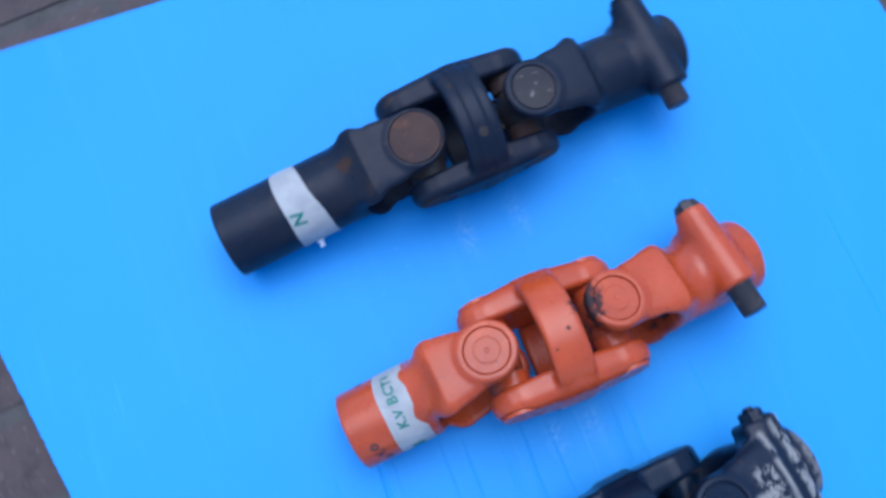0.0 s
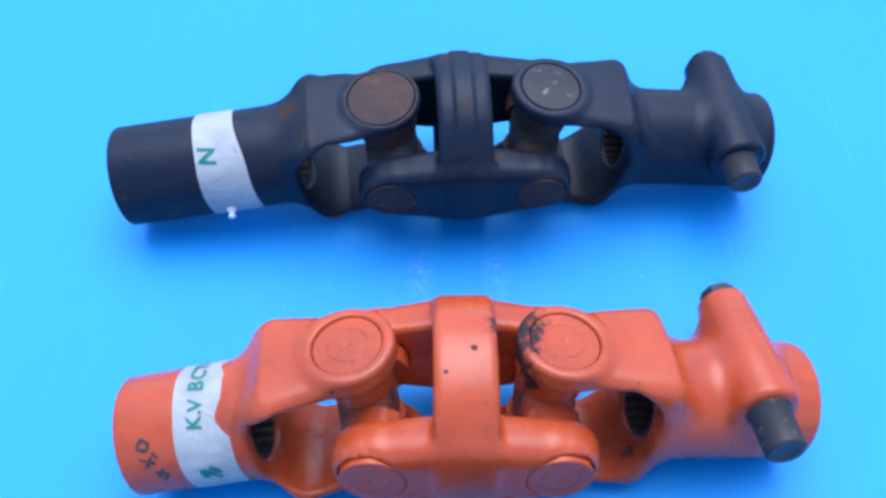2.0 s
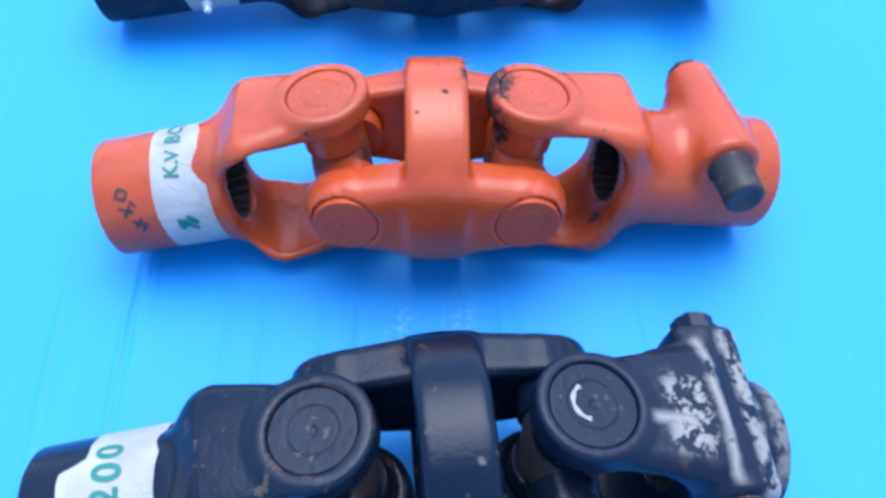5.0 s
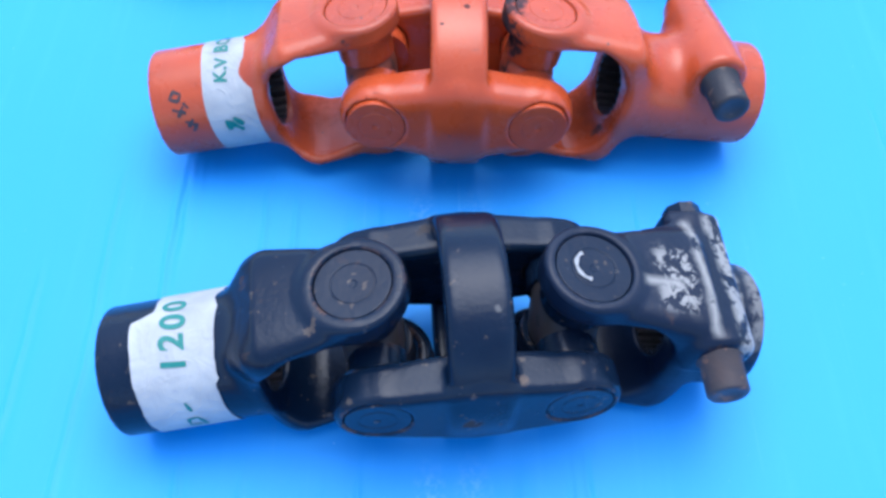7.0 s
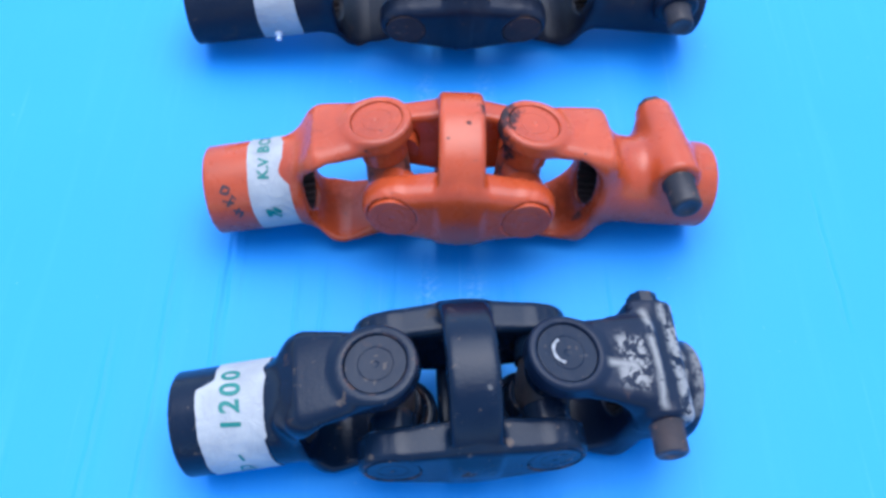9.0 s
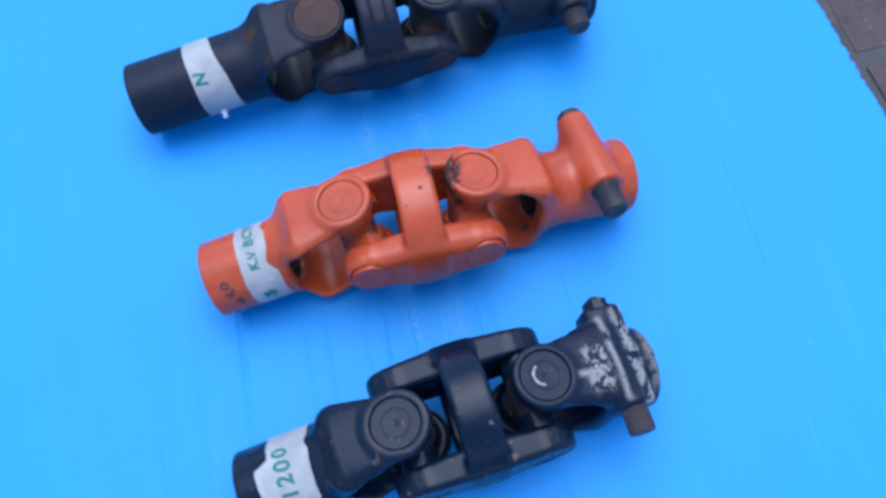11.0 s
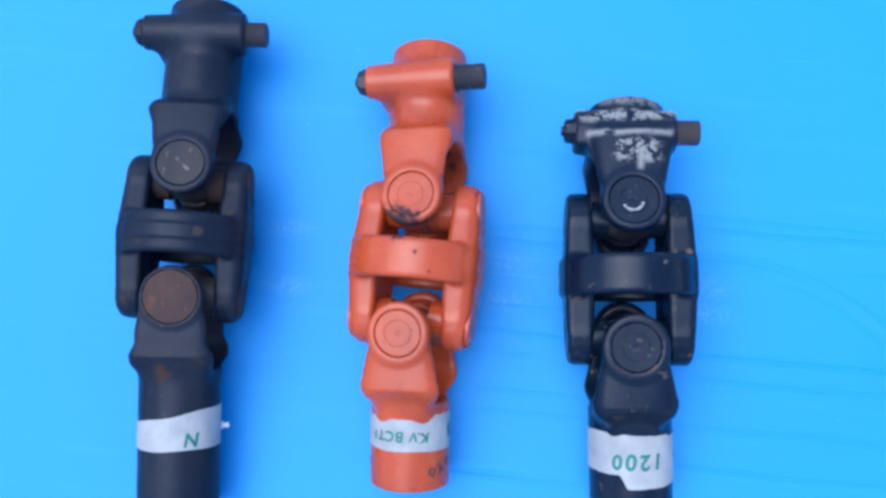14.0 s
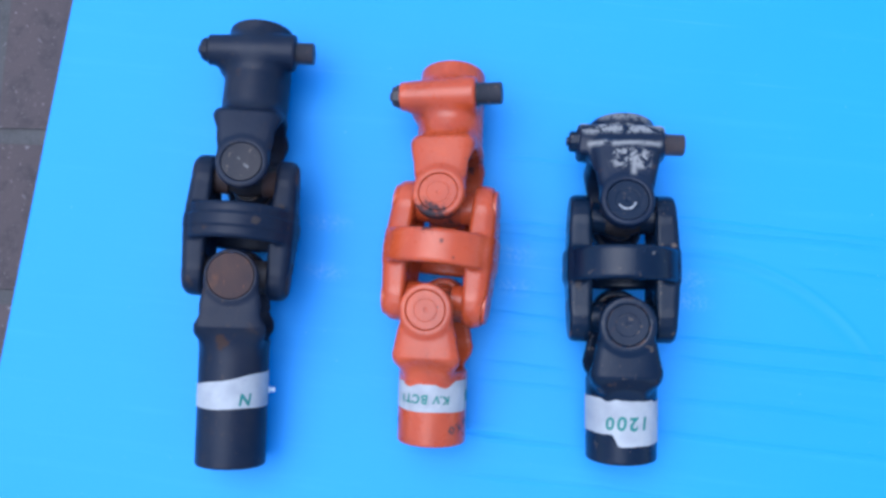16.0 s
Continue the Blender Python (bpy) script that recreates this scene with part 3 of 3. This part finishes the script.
def universal_joint(d, label):
    thing = tagged(new("universal_joint"), label, "universal joint", "universal joints laid out on the sheet")
    thing.matrix_world = pose(d["at"][0], d["at"][1], 0.0)
    J = pose(0, 0, d["at"][2], 0, 0, d["yaw"]) @ pose(0, 0, 0, d["roll"])
    body = d["paint"]
    c = d["ring"]["c"]
    v, f = ring_yoke(d["ring"])
    mesh_object("center_ring_yoke", apply(J @ pose(d["ring"]["dx"], 0, 0), v), f, body, thing)
    for side, key in ((-1, "left"), (1, "right")):
        y = d[key]
        m = J @ pose(side * c, 0, 0) @ pose(0, 0, 0, 0, 0, y["yaw"] + (180 if side < 0 else 0)) @ pose(0, 0, 0, 0, y["pitch"], 0)
        if side < 0:
            v, f = tube_yoke(y)
            yoke = mesh_object("tube_yoke", apply(m, v), f, body, thing)
            d["tube_frame"] = m
        else:
            v, f = clamp_yoke(y)
            yoke = mesh_object("clamp_yoke", apply(m, v), f, y.get("paint", body), thing, d["clamp_label"])
            bolt_parts(thing, m, y, d["bolt_mat"], d["bolt_label"], d["nut_label"])
        v, f = splined_bore(y["bore"], y["slot"] + 0.0005, y["end"] - 0.004)
        mesh_object("splined_bore", apply(m, v), f, CROSS_STEEL, yoke, "dark greasy splined bore", smooth=False)
        d[key + "_frame"] = m
        # the cross turns with its end yoke about the ring's trunnions
        mc = J @ pose(side * c, 0, 0) @ pose(0, 0, 0, 0, y["pitch"] * -side * -1, 0)
        v, f = cross_mesh(y["rc"] * 0.75, min(y["zt"], d["ring"]["tip"]) - 0.006)
        cross = mesh_object("cross", apply(mc, v), f, d["cross_mat"], thing, d["cross_label"])
        for sg in (1, -1):
            flip = pose(0, 0, 0, 0 if sg > 0 else 180)
            v, f = lathe(cap_profile(y["rc"], 0.0155, y["zt"] - 0.0004 + y.get("proud", 0), y["cap"]))
            mesh_object("bearing_cap", apply(m @ flip, v), f, y.get("cap_mat", d["cap_mat"]), thing, d["cap_label"])
            g = d["ring"]
            share = c / (c + g["ra"])
            face = g["out"] - (g["out"] - g["tip"]) * share ** 1.3 - 0.0006
            lean = math.degrees(math.atan(1.3 * (g["out"] - g["tip"]) * share ** 0.3 / (c + g["ra"]))) * side * sg
            seat = pose(side * c + g["dx"], -sg * face, 0) @ pose(0, 0, 0, 0, 0, lean) @ pose(0, sg * face, 0) @ pose(0, 0, 0, 90 * sg)
            v, f = lathe(cap_profile(g["rc"], 0.0155, face, d["side_cap"]))
            mesh_object("bearing_cap", apply(J @ seat, v), f, d["cap_mat"], thing, d["cap_label"])
    return thing


def tape_with_writing(thing, d, x0, x1, a0, a1, edge, label):
    r = d["left"]["r"] + 0.0004
    v, f = wrap_strip(r, x0, x1, a0, a1, edge)
    return mesh_object("paper_tape", apply(d["tube_frame"], v), f, TAPE, thing, label)


def write_strokes(name, rows, width, owner, d, lift, x, a, mat, label):
    """Pen strokes on the shaft, each one a piece of its own."""
    for row in rows:
        v, f = stroke_mesh([row], width)
        mesh_object(name, apply(d["tube_frame"], wind(v, d["left"]["r"] + lift, x, a, *d["reading"])), f, mat, owner, label)


def write_text(text, size, shear, owner, d, x, a, mat, label, step=0.01):
    """Letters of the built-in font, one object each, side by side round the shaft."""
    for k, ch in enumerate(text):
        v, f = font_mesh(ch, size * random.uniform(0.94, 1.06))
        v = v + np.stack([shear * v[:, 1] + (k - (len(text) - 1) / 2) * step, 0 * v[:, 1] + random.uniform(-0.0006, 0.0006)], -1)
        mesh_object("numeral" if ch.isdigit() else "letter", apply(d["tube_frame"], wind(v, d["left"]["r"] + 0.00075, x, a, *d["reading"])), f, mat, owner, label)


def plain_edge(lean, wob):
    def edge(a, x0, x1):
        return (x0 + lean * math.cos(a) + wob * math.sin(a * 3 + 1), x1 - lean * 0.4 * math.cos(a) + wob * math.sin(a * 4))
    return edge


# measures of the three joints, in metres and degrees
ORANGE_JOINT = dict(
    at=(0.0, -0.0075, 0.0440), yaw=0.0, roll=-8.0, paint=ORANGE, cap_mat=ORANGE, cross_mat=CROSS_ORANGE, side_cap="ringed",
    bolt_mat=BOLT_STEEL, bolt_label="dark oiled steel bolt end", nut_label="worn dark steel nut", clamp_label="",
    cross_label="steel cross with orange overspray", cap_label="orange bearing cap with ring groove", reading=(1, 1),
    ring=dict(c=0.0460, dx=0.0038, R=0.0540, Ri=0.0425, half=0.0158, ra=0.0208, swell=0.0085, out=0.0520, tip=0.0485, inn=0.0270, rc=0.0166, rib=0.0, soft=0.013, low=0.0),
    left=dict(yaw=2.9, pitch=10.2, xs=0.044, w=0.0325, zt=0.0462, rb=0.0238, r=0.0316, neck=0.010, slot=0.058, gap=0.0332, slope=0.95, end=0.1262, bore=0.0225, rc=0.0176, cap="ringed"),
    right=dict(yaw=5.4, pitch=9.2, xs=0.055, w=0.0305, zt=0.0462, rb=0.0238, r=0.0316, slot=0.053, gap=0.0332, slope=1.6, end=0.1425, bore=0.0205, rc=0.0176, cap="ringed",
               boss=(0.1058, 0.0285, 0.0168, -0.029, 0.0475), nut_sides=8, bolt=(0.0104, -0.0530, 0.0530), fillet=0.009, lean=0.0, plate=False))
BLACK_JOINT = dict(
    at=(0.0085, 0.1845, 0.0440), yaw=2.5, roll=7.0, paint=BLACK_A, cap_mat=RUST_CAP, cross_mat=CROSS_STEEL, side_cap="plain",
    bolt_mat=BOLT_STEEL, bolt_label="dark grey steel bolt end", nut_label="black rounded nut", clamp_label="",
    cross_label="", cap_label="brown rusty bearing cap", reading=(1, 1),
    ring=dict(c=0.0470, dx=-0.001, R=0.0545, Ri=0.0430, half=0.0168, ra=0.0204, swell=0.0080, out=0.0515, tip=0.0490, inn=0.0285, rc=0.0156, rib=0.0016, soft=0.010, low=0.0),
    left=dict(yaw=2.7, pitch=6.3, xs=0.047, w=0.0365, zt=0.0408, rb=0.0242, r=0.0325, neck=0.010, slot=0.059, gap=0.0325, slope=0.8, end=0.1768, bore=0.024, rc=0.0208, proud=0.0012, cap="plain"),
    right=dict(yaw=1.0, pitch=8.0, xs=0.051, w=0.0330, zt=0.0455, rb=0.0240, r=0.0318, slot=0.055, gap=0.0345, slope=1.6, end=0.1548, bore=0.0205, rc=0.0182, proud=0.0010, cap="plain", cap_mat=GREY_CAP,
               boss=(0.1234, 0.0226, 0.0178, -0.038, 0.050), nut_sides=14, nut_mat=BLACK_A, bolt=(0.0104, -0.0555, 0.0545), fillet=0.009, lean=0.075, plate=False))
WORN_JOINT = dict(
    at=(0.008, -0.1758, 0.0440), yaw=5.0, roll=-1.2, paint=BLACK_B, cap_mat=BLACK_B, cross_mat=CROSS_STEEL, side_cap="ringed",
    bolt_mat=BOLT_RUSTY, bolt_label="rusty brown steel bolt end", nut_label="rusty crusted nut",
    clamp_label="black clamp yoke scraped to pale grey", cross_label="", cap_label="worn black bearing cap", reading=(1, 1),
    ring=dict(c=0.0480, dx=0.0, R=0.0545, Ri=0.0430, half=0.0155, ra=0.0208, swell=0.007, out=0.0510, tip=0.0485, inn=0.0280, rc=0.0160, rib=0.0, soft=0.006, low=0.0018),
    left=dict(yaw=1.1, pitch=9.8, xs=0.047, w=0.0330, zt=0.0455, rb=0.0250, r=0.0327, neck=0.005, slot=0.052, gap=0.0305, slope=0.8, end=0.1278, bore=0.022, rc=0.0182, cap="ringed"),
    right=dict(yaw=-1.5, pitch=10.5, xs=0.058, w=0.0330, zt=0.0455, rb=0.0240, r=0.0312, slot=0.047, gap=0.0305, slope=1.2, end=0.0945, bore=0.018, rc=0.0185, cap="ringed", paint=SCRAPED,
               boss=(0.0640, 0.0265, 0.0155, -0.035, 0.045), nut_sides=9, nut_mat=BLACK_B, bolt=(0.0100, -0.0540, 0.0525), fillet=0.0035, lean=0.0, plate=True))

black_joint = universal_joint(BLACK_JOINT, "long black steel universal joint with rusty caps on blue sheet")
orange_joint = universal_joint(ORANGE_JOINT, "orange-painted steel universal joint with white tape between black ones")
worn_joint = universal_joint(WORN_JOINT, "short worn black universal joint with grey scrapes and torn tape")



def nub(d, x, a):
    """A small grease nipple on a shaft, at x along it and the angle a round it."""
    m = d["tube_frame"] @ Matrix.Translation((x, 0, 0)) @ Matrix.Rotation(a - math.pi / 2, 4, "X") @ Matrix.Translation((0, 0, d["left"]["r"]))
    v, f = lathe(crisp([(0, -0.001), (0.0032, -0.001), (0.0032, 0.0022), (0.0019, 0.0026), (0.0017, 0.0044), (0.0026, 0.0052), (0.0022, 0.0066), (0, 0.0070)]), 16)
    return apply(m, v), f


# the long black joint: plain tape with one green letter, and a pale nipple under it
def slanted(a, x0, x1):
    return (x0 - 0.0065 * math.cos(a) + 0.0005 * math.sin(5 * a), x1 - 0.001 * math.cos(a) + 0.0004 * math.sin(4 * a))


black_tape = tape_with_writing(black_joint, BLACK_JOINT, 0.0945, 0.1215, radians(-150), radians(210), slanted, "white paper tape with green letter N")
write_text("N", 0.0145, 0.18, black_tape, BLACK_JOINT, 0.1075, radians(60), GREEN_INK, "green marker letter N")
v, f = nub(BLACK_JOINT, 0.108, radians(-14))
mesh_object("grease_nipple", v, f, PALE, black_joint, "small pale grease nipple")


# the orange joint: tape with green bars, and black marker bars on the bare tube
orange_tape = tape_with_writing(orange_joint, ORANGE_JOINT, 0.0668, 0.0940, radians(-150), radians(210), plain_edge(-0.0012, 0.0004), "white paper tape with green marker letters")
random.seed(8)
for ch, u in (("K", -0.0200), (".", -0.0150), ("V", -0.0115), ("B", -0.0010), ("C", 0.0070), ("T", 0.0145)):
    write_text(ch, 0.0110, 0.12, orange_tape, ORANGE_JOINT, 0.0788, radians(93) + u / 0.0307, GREEN_INK, "green marker letter" if ch != "." else "green marker dot")
write_strokes("stroke", [[(0.0225, 0.001), (0.0225, 0.008)]], 0.0022, orange_tape, ORANGE_JOINT, 0.00075, 0.0788, radians(93), GREEN_INK, "green marker stroke")
write_strokes("stroke", [[(-0.004, 0.002), (0.003, 0.0095)], [(0.0, 0.001), (0.005, 0.006)], [(-0.003, 0.009), (0.004, 0.0105)]], 0.0034, orange_tape, ORANGE_JOINT, 0.00075, 0.0745, radians(4), GREEN_INK, "smudged green marker stroke")
write_strokes("marker_stroke", [[(0.0, 0.002), (0.004, 0.0), (0.006, 0.004), (0.002, 0.007), (0.0, 0.002)], [(-0.009, 0.004), (-0.003, 0.0)], [(-0.007, -0.001), (-0.004, 0.0065)], [(-0.0045, -0.003), (-0.001, -0.0005)],
                                [(-0.016, 0.0), (-0.011, -0.004)], [(-0.015, -0.005), (-0.012, 0.001)], [(-0.019, -0.002), (-0.014, -0.006)]], 0.0021, orange_joint, ORANGE_JOINT, 0.0003, 0.1075, radians(38), BLACK_INK, "smudged black marker stroke")
write_strokes("marker_stroke", [[(0.0, 0.0), (0.005, 0.003), (0.001, 0.007)], [(-0.002, 0.004), (0.002, 0.001)]], 0.0017, orange_joint, ORANGE_JOINT, 0.0003, 0.103, radians(152), BLACK_INK, "smudged black marker stroke")


for k, (u, h) in enumerate(((0.0, 0.004), (0.005, 0.003), (0.009, 0.0045), (0.0135, 0.003), (0.0175, 0.004))):
    v, f = stroke_mesh([[(0.0, u), (h, u + 0.0012)], ], 0.0024)
    v = wind(v, 0.0303 + 0.0003, 0.074, radians(196), 1, 1)
    mesh_object("stamped_mark", apply(ORANGE_JOINT["right_frame"], v), f, BLACK_INK, orange_joint, "dark worn stamped mark")


# the worn joint: torn tape, longer on one half, with a number
def torn(a, x0, x1):
    jag = 0.00025 * math.sin(9 * a) + 0.00015 * math.sin(23 * a + 1)
    step = 1 / (1 + math.exp((a - radians(106)) / 0.02))
    return (x0 + 0.0012 * math.sin(2 * a) + jag * 0.6 + (0.0022 if a < radians(38) else 0.0), x1 - 0.0105 * (1 - step) + jag)


worn_tape = tape_with_writing(worn_joint, WORN_JOINT, 0.0690, 0.1105, radians(-150), radians(205), torn, "torn creased white paper tape with green number")
random.seed(3)
write_text("1200", 0.0170, 0.10, worn_tape, WORN_JOINT, 0.0842, radians(86), GREEN_INK, "green marker numeral", 0.0107)
write_strokes("stroke", [[(-0.006, 0.0), (-0.005, 0.008), (0.002, 0.007), (0.003, 0.002), (-0.006, 0.0)], [(0.0085, 0.003), (0.0145, 0.0045)]], 0.0018, worn_tape, WORN_JOINT, 0.00075, 0.0850, radians(0), GREEN_INK, "green marker stroke")
# a bright crescent scraped into one cap
arc = [(0.0078 * math.cos(radians(k)) - 0.001, 0.0078 * math.sin(radians(k)) + 0.001) for k in range(120, 261, 14)]
v, f = stroke_mesh([arc], 0.0021)
v = np.concatenate([v, np.full((len(v), 1), WORN_JOINT["right"]["zt"] + 0.0002)], 1)
mesh_object("scraped_crescent", apply(WORN_JOINT["right_frame"], v), f, SCRAPE, worn_joint, "pale scraped crescent on the cap")

# ---- blue sheet ----
def blue_sheet():
    """One stiff sheet, 4 mm thick, with pressed-in creases and two finely serrated edges."""
    a, b, c, e = np.array((-0.4763, 0.4317)), np.array((0.4172, 0.4144)), np.array((0.5057, -0.56)), np.array((-0.3039, -0.545))
    n, m = 760, 520
    u, w = np.meshgrid(np.linspace(0, 1, n + 1), np.linspace(0, 1, m + 1), indexing="ij")
    p = (a * (1 - u[..., None]) + b * u[..., None]) * (1 - w[..., None]) + (e * (1 - u[..., None]) + c * u[..., None]) * w[..., None]
    rng = np.random.default_rng(4)
    p[-1, :, 0] += rng.uniform(-0.0022, 0.0022, m + 1)
    p[0, :, 0] += rng.uniform(-0.0008, 0.0008, m + 1)
    for k in rng.integers(20, m - 20, 14):
        p[0, k, 0] -= rng.uniform(0.001, 0.0035)
    x, y = p[..., 0], p[..., 1]
    z = np.zeros_like(x)
    # creases across the sheet: place, ends, height, wander
    random.seed(21)
    lines = [(0.049, -0.135, -0.066, 0.5), (0.037, -0.14, -0.07, -0.5), (-0.020, -0.13, -0.07, 0.4), (-0.042, -0.14, -0.06, 0.5), (-0.059, -0.12, -0.075, -0.4),
             (-0.092, -0.14, -0.06, 0.4), (-0.109, -0.15, -0.05, 0.35), (-0.164, -0.16, -0.04, 0.4), (0.071, -0.50, -0.23, 0.5), (0.062, -0.44, -0.24, -0.5), (0.033, -0.5, -0.37, 0.4),
             (-0.046, -0.48, -0.24, 0.6), (-0.066, -0.46, -0.25, 0.5), (-0.106, -0.44, -0.24, 0.4), (-0.140, -0.52, -0.23, 0.5), (-0.160, -0.095, -0.04, -0.45), (-0.153, -0.085, -0.04, 0.3),
             (-0.155, 0.10, 0.03, 0.35), (-0.09, 0.11, 0.04, 0.25), (-0.20, -0.30, -0.05, 0.3), (-0.235, -0.42, -0.12, 0.3), (-0.29, -0.36, -0.2, 0.3), (0.29, -0.10, 0.02, 0.3), (0.115, -0.13, -0.06, 0.3)]
    for cx, y0, y1, hgt in lines:
        wob = 0.0009 * np.sin(y * random.uniform(15, 40) + random.uniform(0, 6)) + 0.0003 * np.sin(y * 170 + cx * 90)
        fade = 1 / (1 + np.exp(-(y - y0) / 0.008)) / (1 + np.exp((y - y1) / 0.008))
        d = x - cx - wob
        z += 0.0018 * hgt * fade * (np.exp(-(d / 0.0015) ** 2) - 0.5 * np.exp(-((d - 0.0035) / 0.0022) ** 2))
    # one bowed dent beyond the worn joint
    r = np.hypot(x + 0.175, y + 0.265) - 0.214
    arc = 1 / (1 + np.exp((y + 0.235) / 0.006)) / (1 + np.exp(-(y + 0.42) / 0.012)) * (x > -0.12)
    z += 0.0010 * arc * (np.exp(-(r / 0.003) ** 2) - 0.8 * np.exp(-((r + 0.008) / 0.005) ** 2))
    # scuffs where the castings were set down
    for sx, sy in ((-0.015, -0.058), (0.018, -0.058), (-0.02, 0.118), (0.02, 0.112), (-0.01, -0.236)):
        z -= 0.0005 * np.exp(-((x - sx) / 0.004) ** 2 - ((y - sy) / 0.012) ** 2)
    z += 0.0012 * np.sin(x * 9 + 1) * np.sin(y * 7) - 0.0114
    top = np.stack([x, y, z], -1).reshape(-1, 3)
    idx = np.arange((n + 1) * (m + 1)).reshape(n + 1, m + 1)
    quads = np.stack([idx[:-1, 1:], idx[1:, 1:], idx[1:, :-1], idx[:-1, :-1]], -1).reshape(-1, 4)
    rim = np.concatenate([idx[:, 0], idx[-1, 1:], idx[-2::-1, -1], idx[0, -2:0:-1]])
    low = top[rim] - (0, 0, 0.004)
    k = len(top) + np.arange(len(rim))
    skirt = np.stack([rim, np.roll(rim, -1), np.roll(k, -1), k], -1)
    ob = mesh_object("blue_sheet", np.concatenate([top, low]), [*quads.tolist(), *skirt.tolist(), k.tolist()], SHEET, None,
                     "smooth bright blue plastic sheet with faint creases on the paving")
    for q in list(ob.data.polygons)[len(quads):]:
        q.use_smooth = False
    return ob


tagged(blue_sheet(), category="sheet")

# ---- ground and paving ----
bm = bmesh.new()
bmesh.ops.create_grid(bm, x_segments=2, y_segments=2, size=60)
ground = part("ground", bm, SAND, None, "dark sandy paving bed between the pavers", smooth=False)
ground.location.z = -0.0194
tagged(ground, category="ground", kind="structure")


def paver_mesh(lx, ly, h=0.05):
    bm = bmesh.new()
    bmesh.ops.create_cube(bm, size=1)
    bmesh.ops.scale(bm, vec=(lx, ly, h), verts=bm.verts)
    bmesh.ops.translate(bm, vec=(0, 0, -h / 2), verts=bm.verts)
    bmesh.ops.bevel(bm, geom=[e for e in bm.edges if all(v.co.z > -0.001 for v in e.verts)], offset=0.004, segments=2, affect="EDGES")
    me = bpy.data.meshes.new("paver")
    bm.to_mesh(me)
    bm.free()
    me.materials.append(PAVER)
    return me


pavement = tagged(new("pavement"), "brown-grey rectangular concrete paving blocks with dark sandy joints", "pavement", kind="structure")
pavement.matrix_world = pose(0, 0, -0.0172, 0, 0, 4.4)
LONG, SHORT, JOINT = 0.169, 0.085, 0.008
shared = paver_mesh(LONG - JOINT, SHORT - JOINT)
random.seed(11)


def paver_place(row, col):
    """The middle of a paver, laid in straight rows with all joints in line."""
    return 0.2055 + col * LONG, 0.5185 + row * SHORT


def near_sheet(x, y):
    return -0.95 < x < 1.0 and -0.75 < y < 0.95


for row in range(-16, 7):
    for col in range(-8, 6):
        x, y = paver_place(row, col)
        if not near_sheet(x, y) or (-0.24 < x < 0.30 and -0.44 < y < 0.31):
            continue
        ob = new("paver", shared)
        ob.parent = pavement
        ob.matrix_basis = pose(x + random.uniform(-0.0015, 0.0015), y + random.uniform(-0.0015, 0.0015), random.uniform(-0.0015, 0.0), random.uniform(-0.4, 0.4), random.uniform(-0.4, 0.4), random.uniform(-0.7, 0.7))

# the paving beyond, laid in the same rows
verts, faces = [], []
for row in range(-36, 34):
    for col in range(-20, 21):
        x, y = paver_place(row, col)
        if near_sheet(x, y):
            continue
        n = len(verts)
        for z, e in ((-0.05, 0.0), (-0.004, 0.0), (0.0, 0.004)):
            for sx, sy in ((-1, -1), (1, -1), (1, 1), (-1, 1)):
                verts.append((x + sx * (LONG / 2 - JOINT / 2 - e), y + sy * (SHORT / 2 - JOINT / 2 - e), z))
        for k in range(4):
            j = (k + 1) % 4
            faces += [(n + k, n + j, n + 4 + j, n + 4 + k), (n + 4 + k, n + 4 + j, n + 8 + j, n + 8 + k)]
        faces.append((n + 8, n + 9, n + 10, n + 11))
far = mesh_object("far_pavers", verts, faces, PAVER, pavement, smooth=False)
tagged(far, kind="stuff")
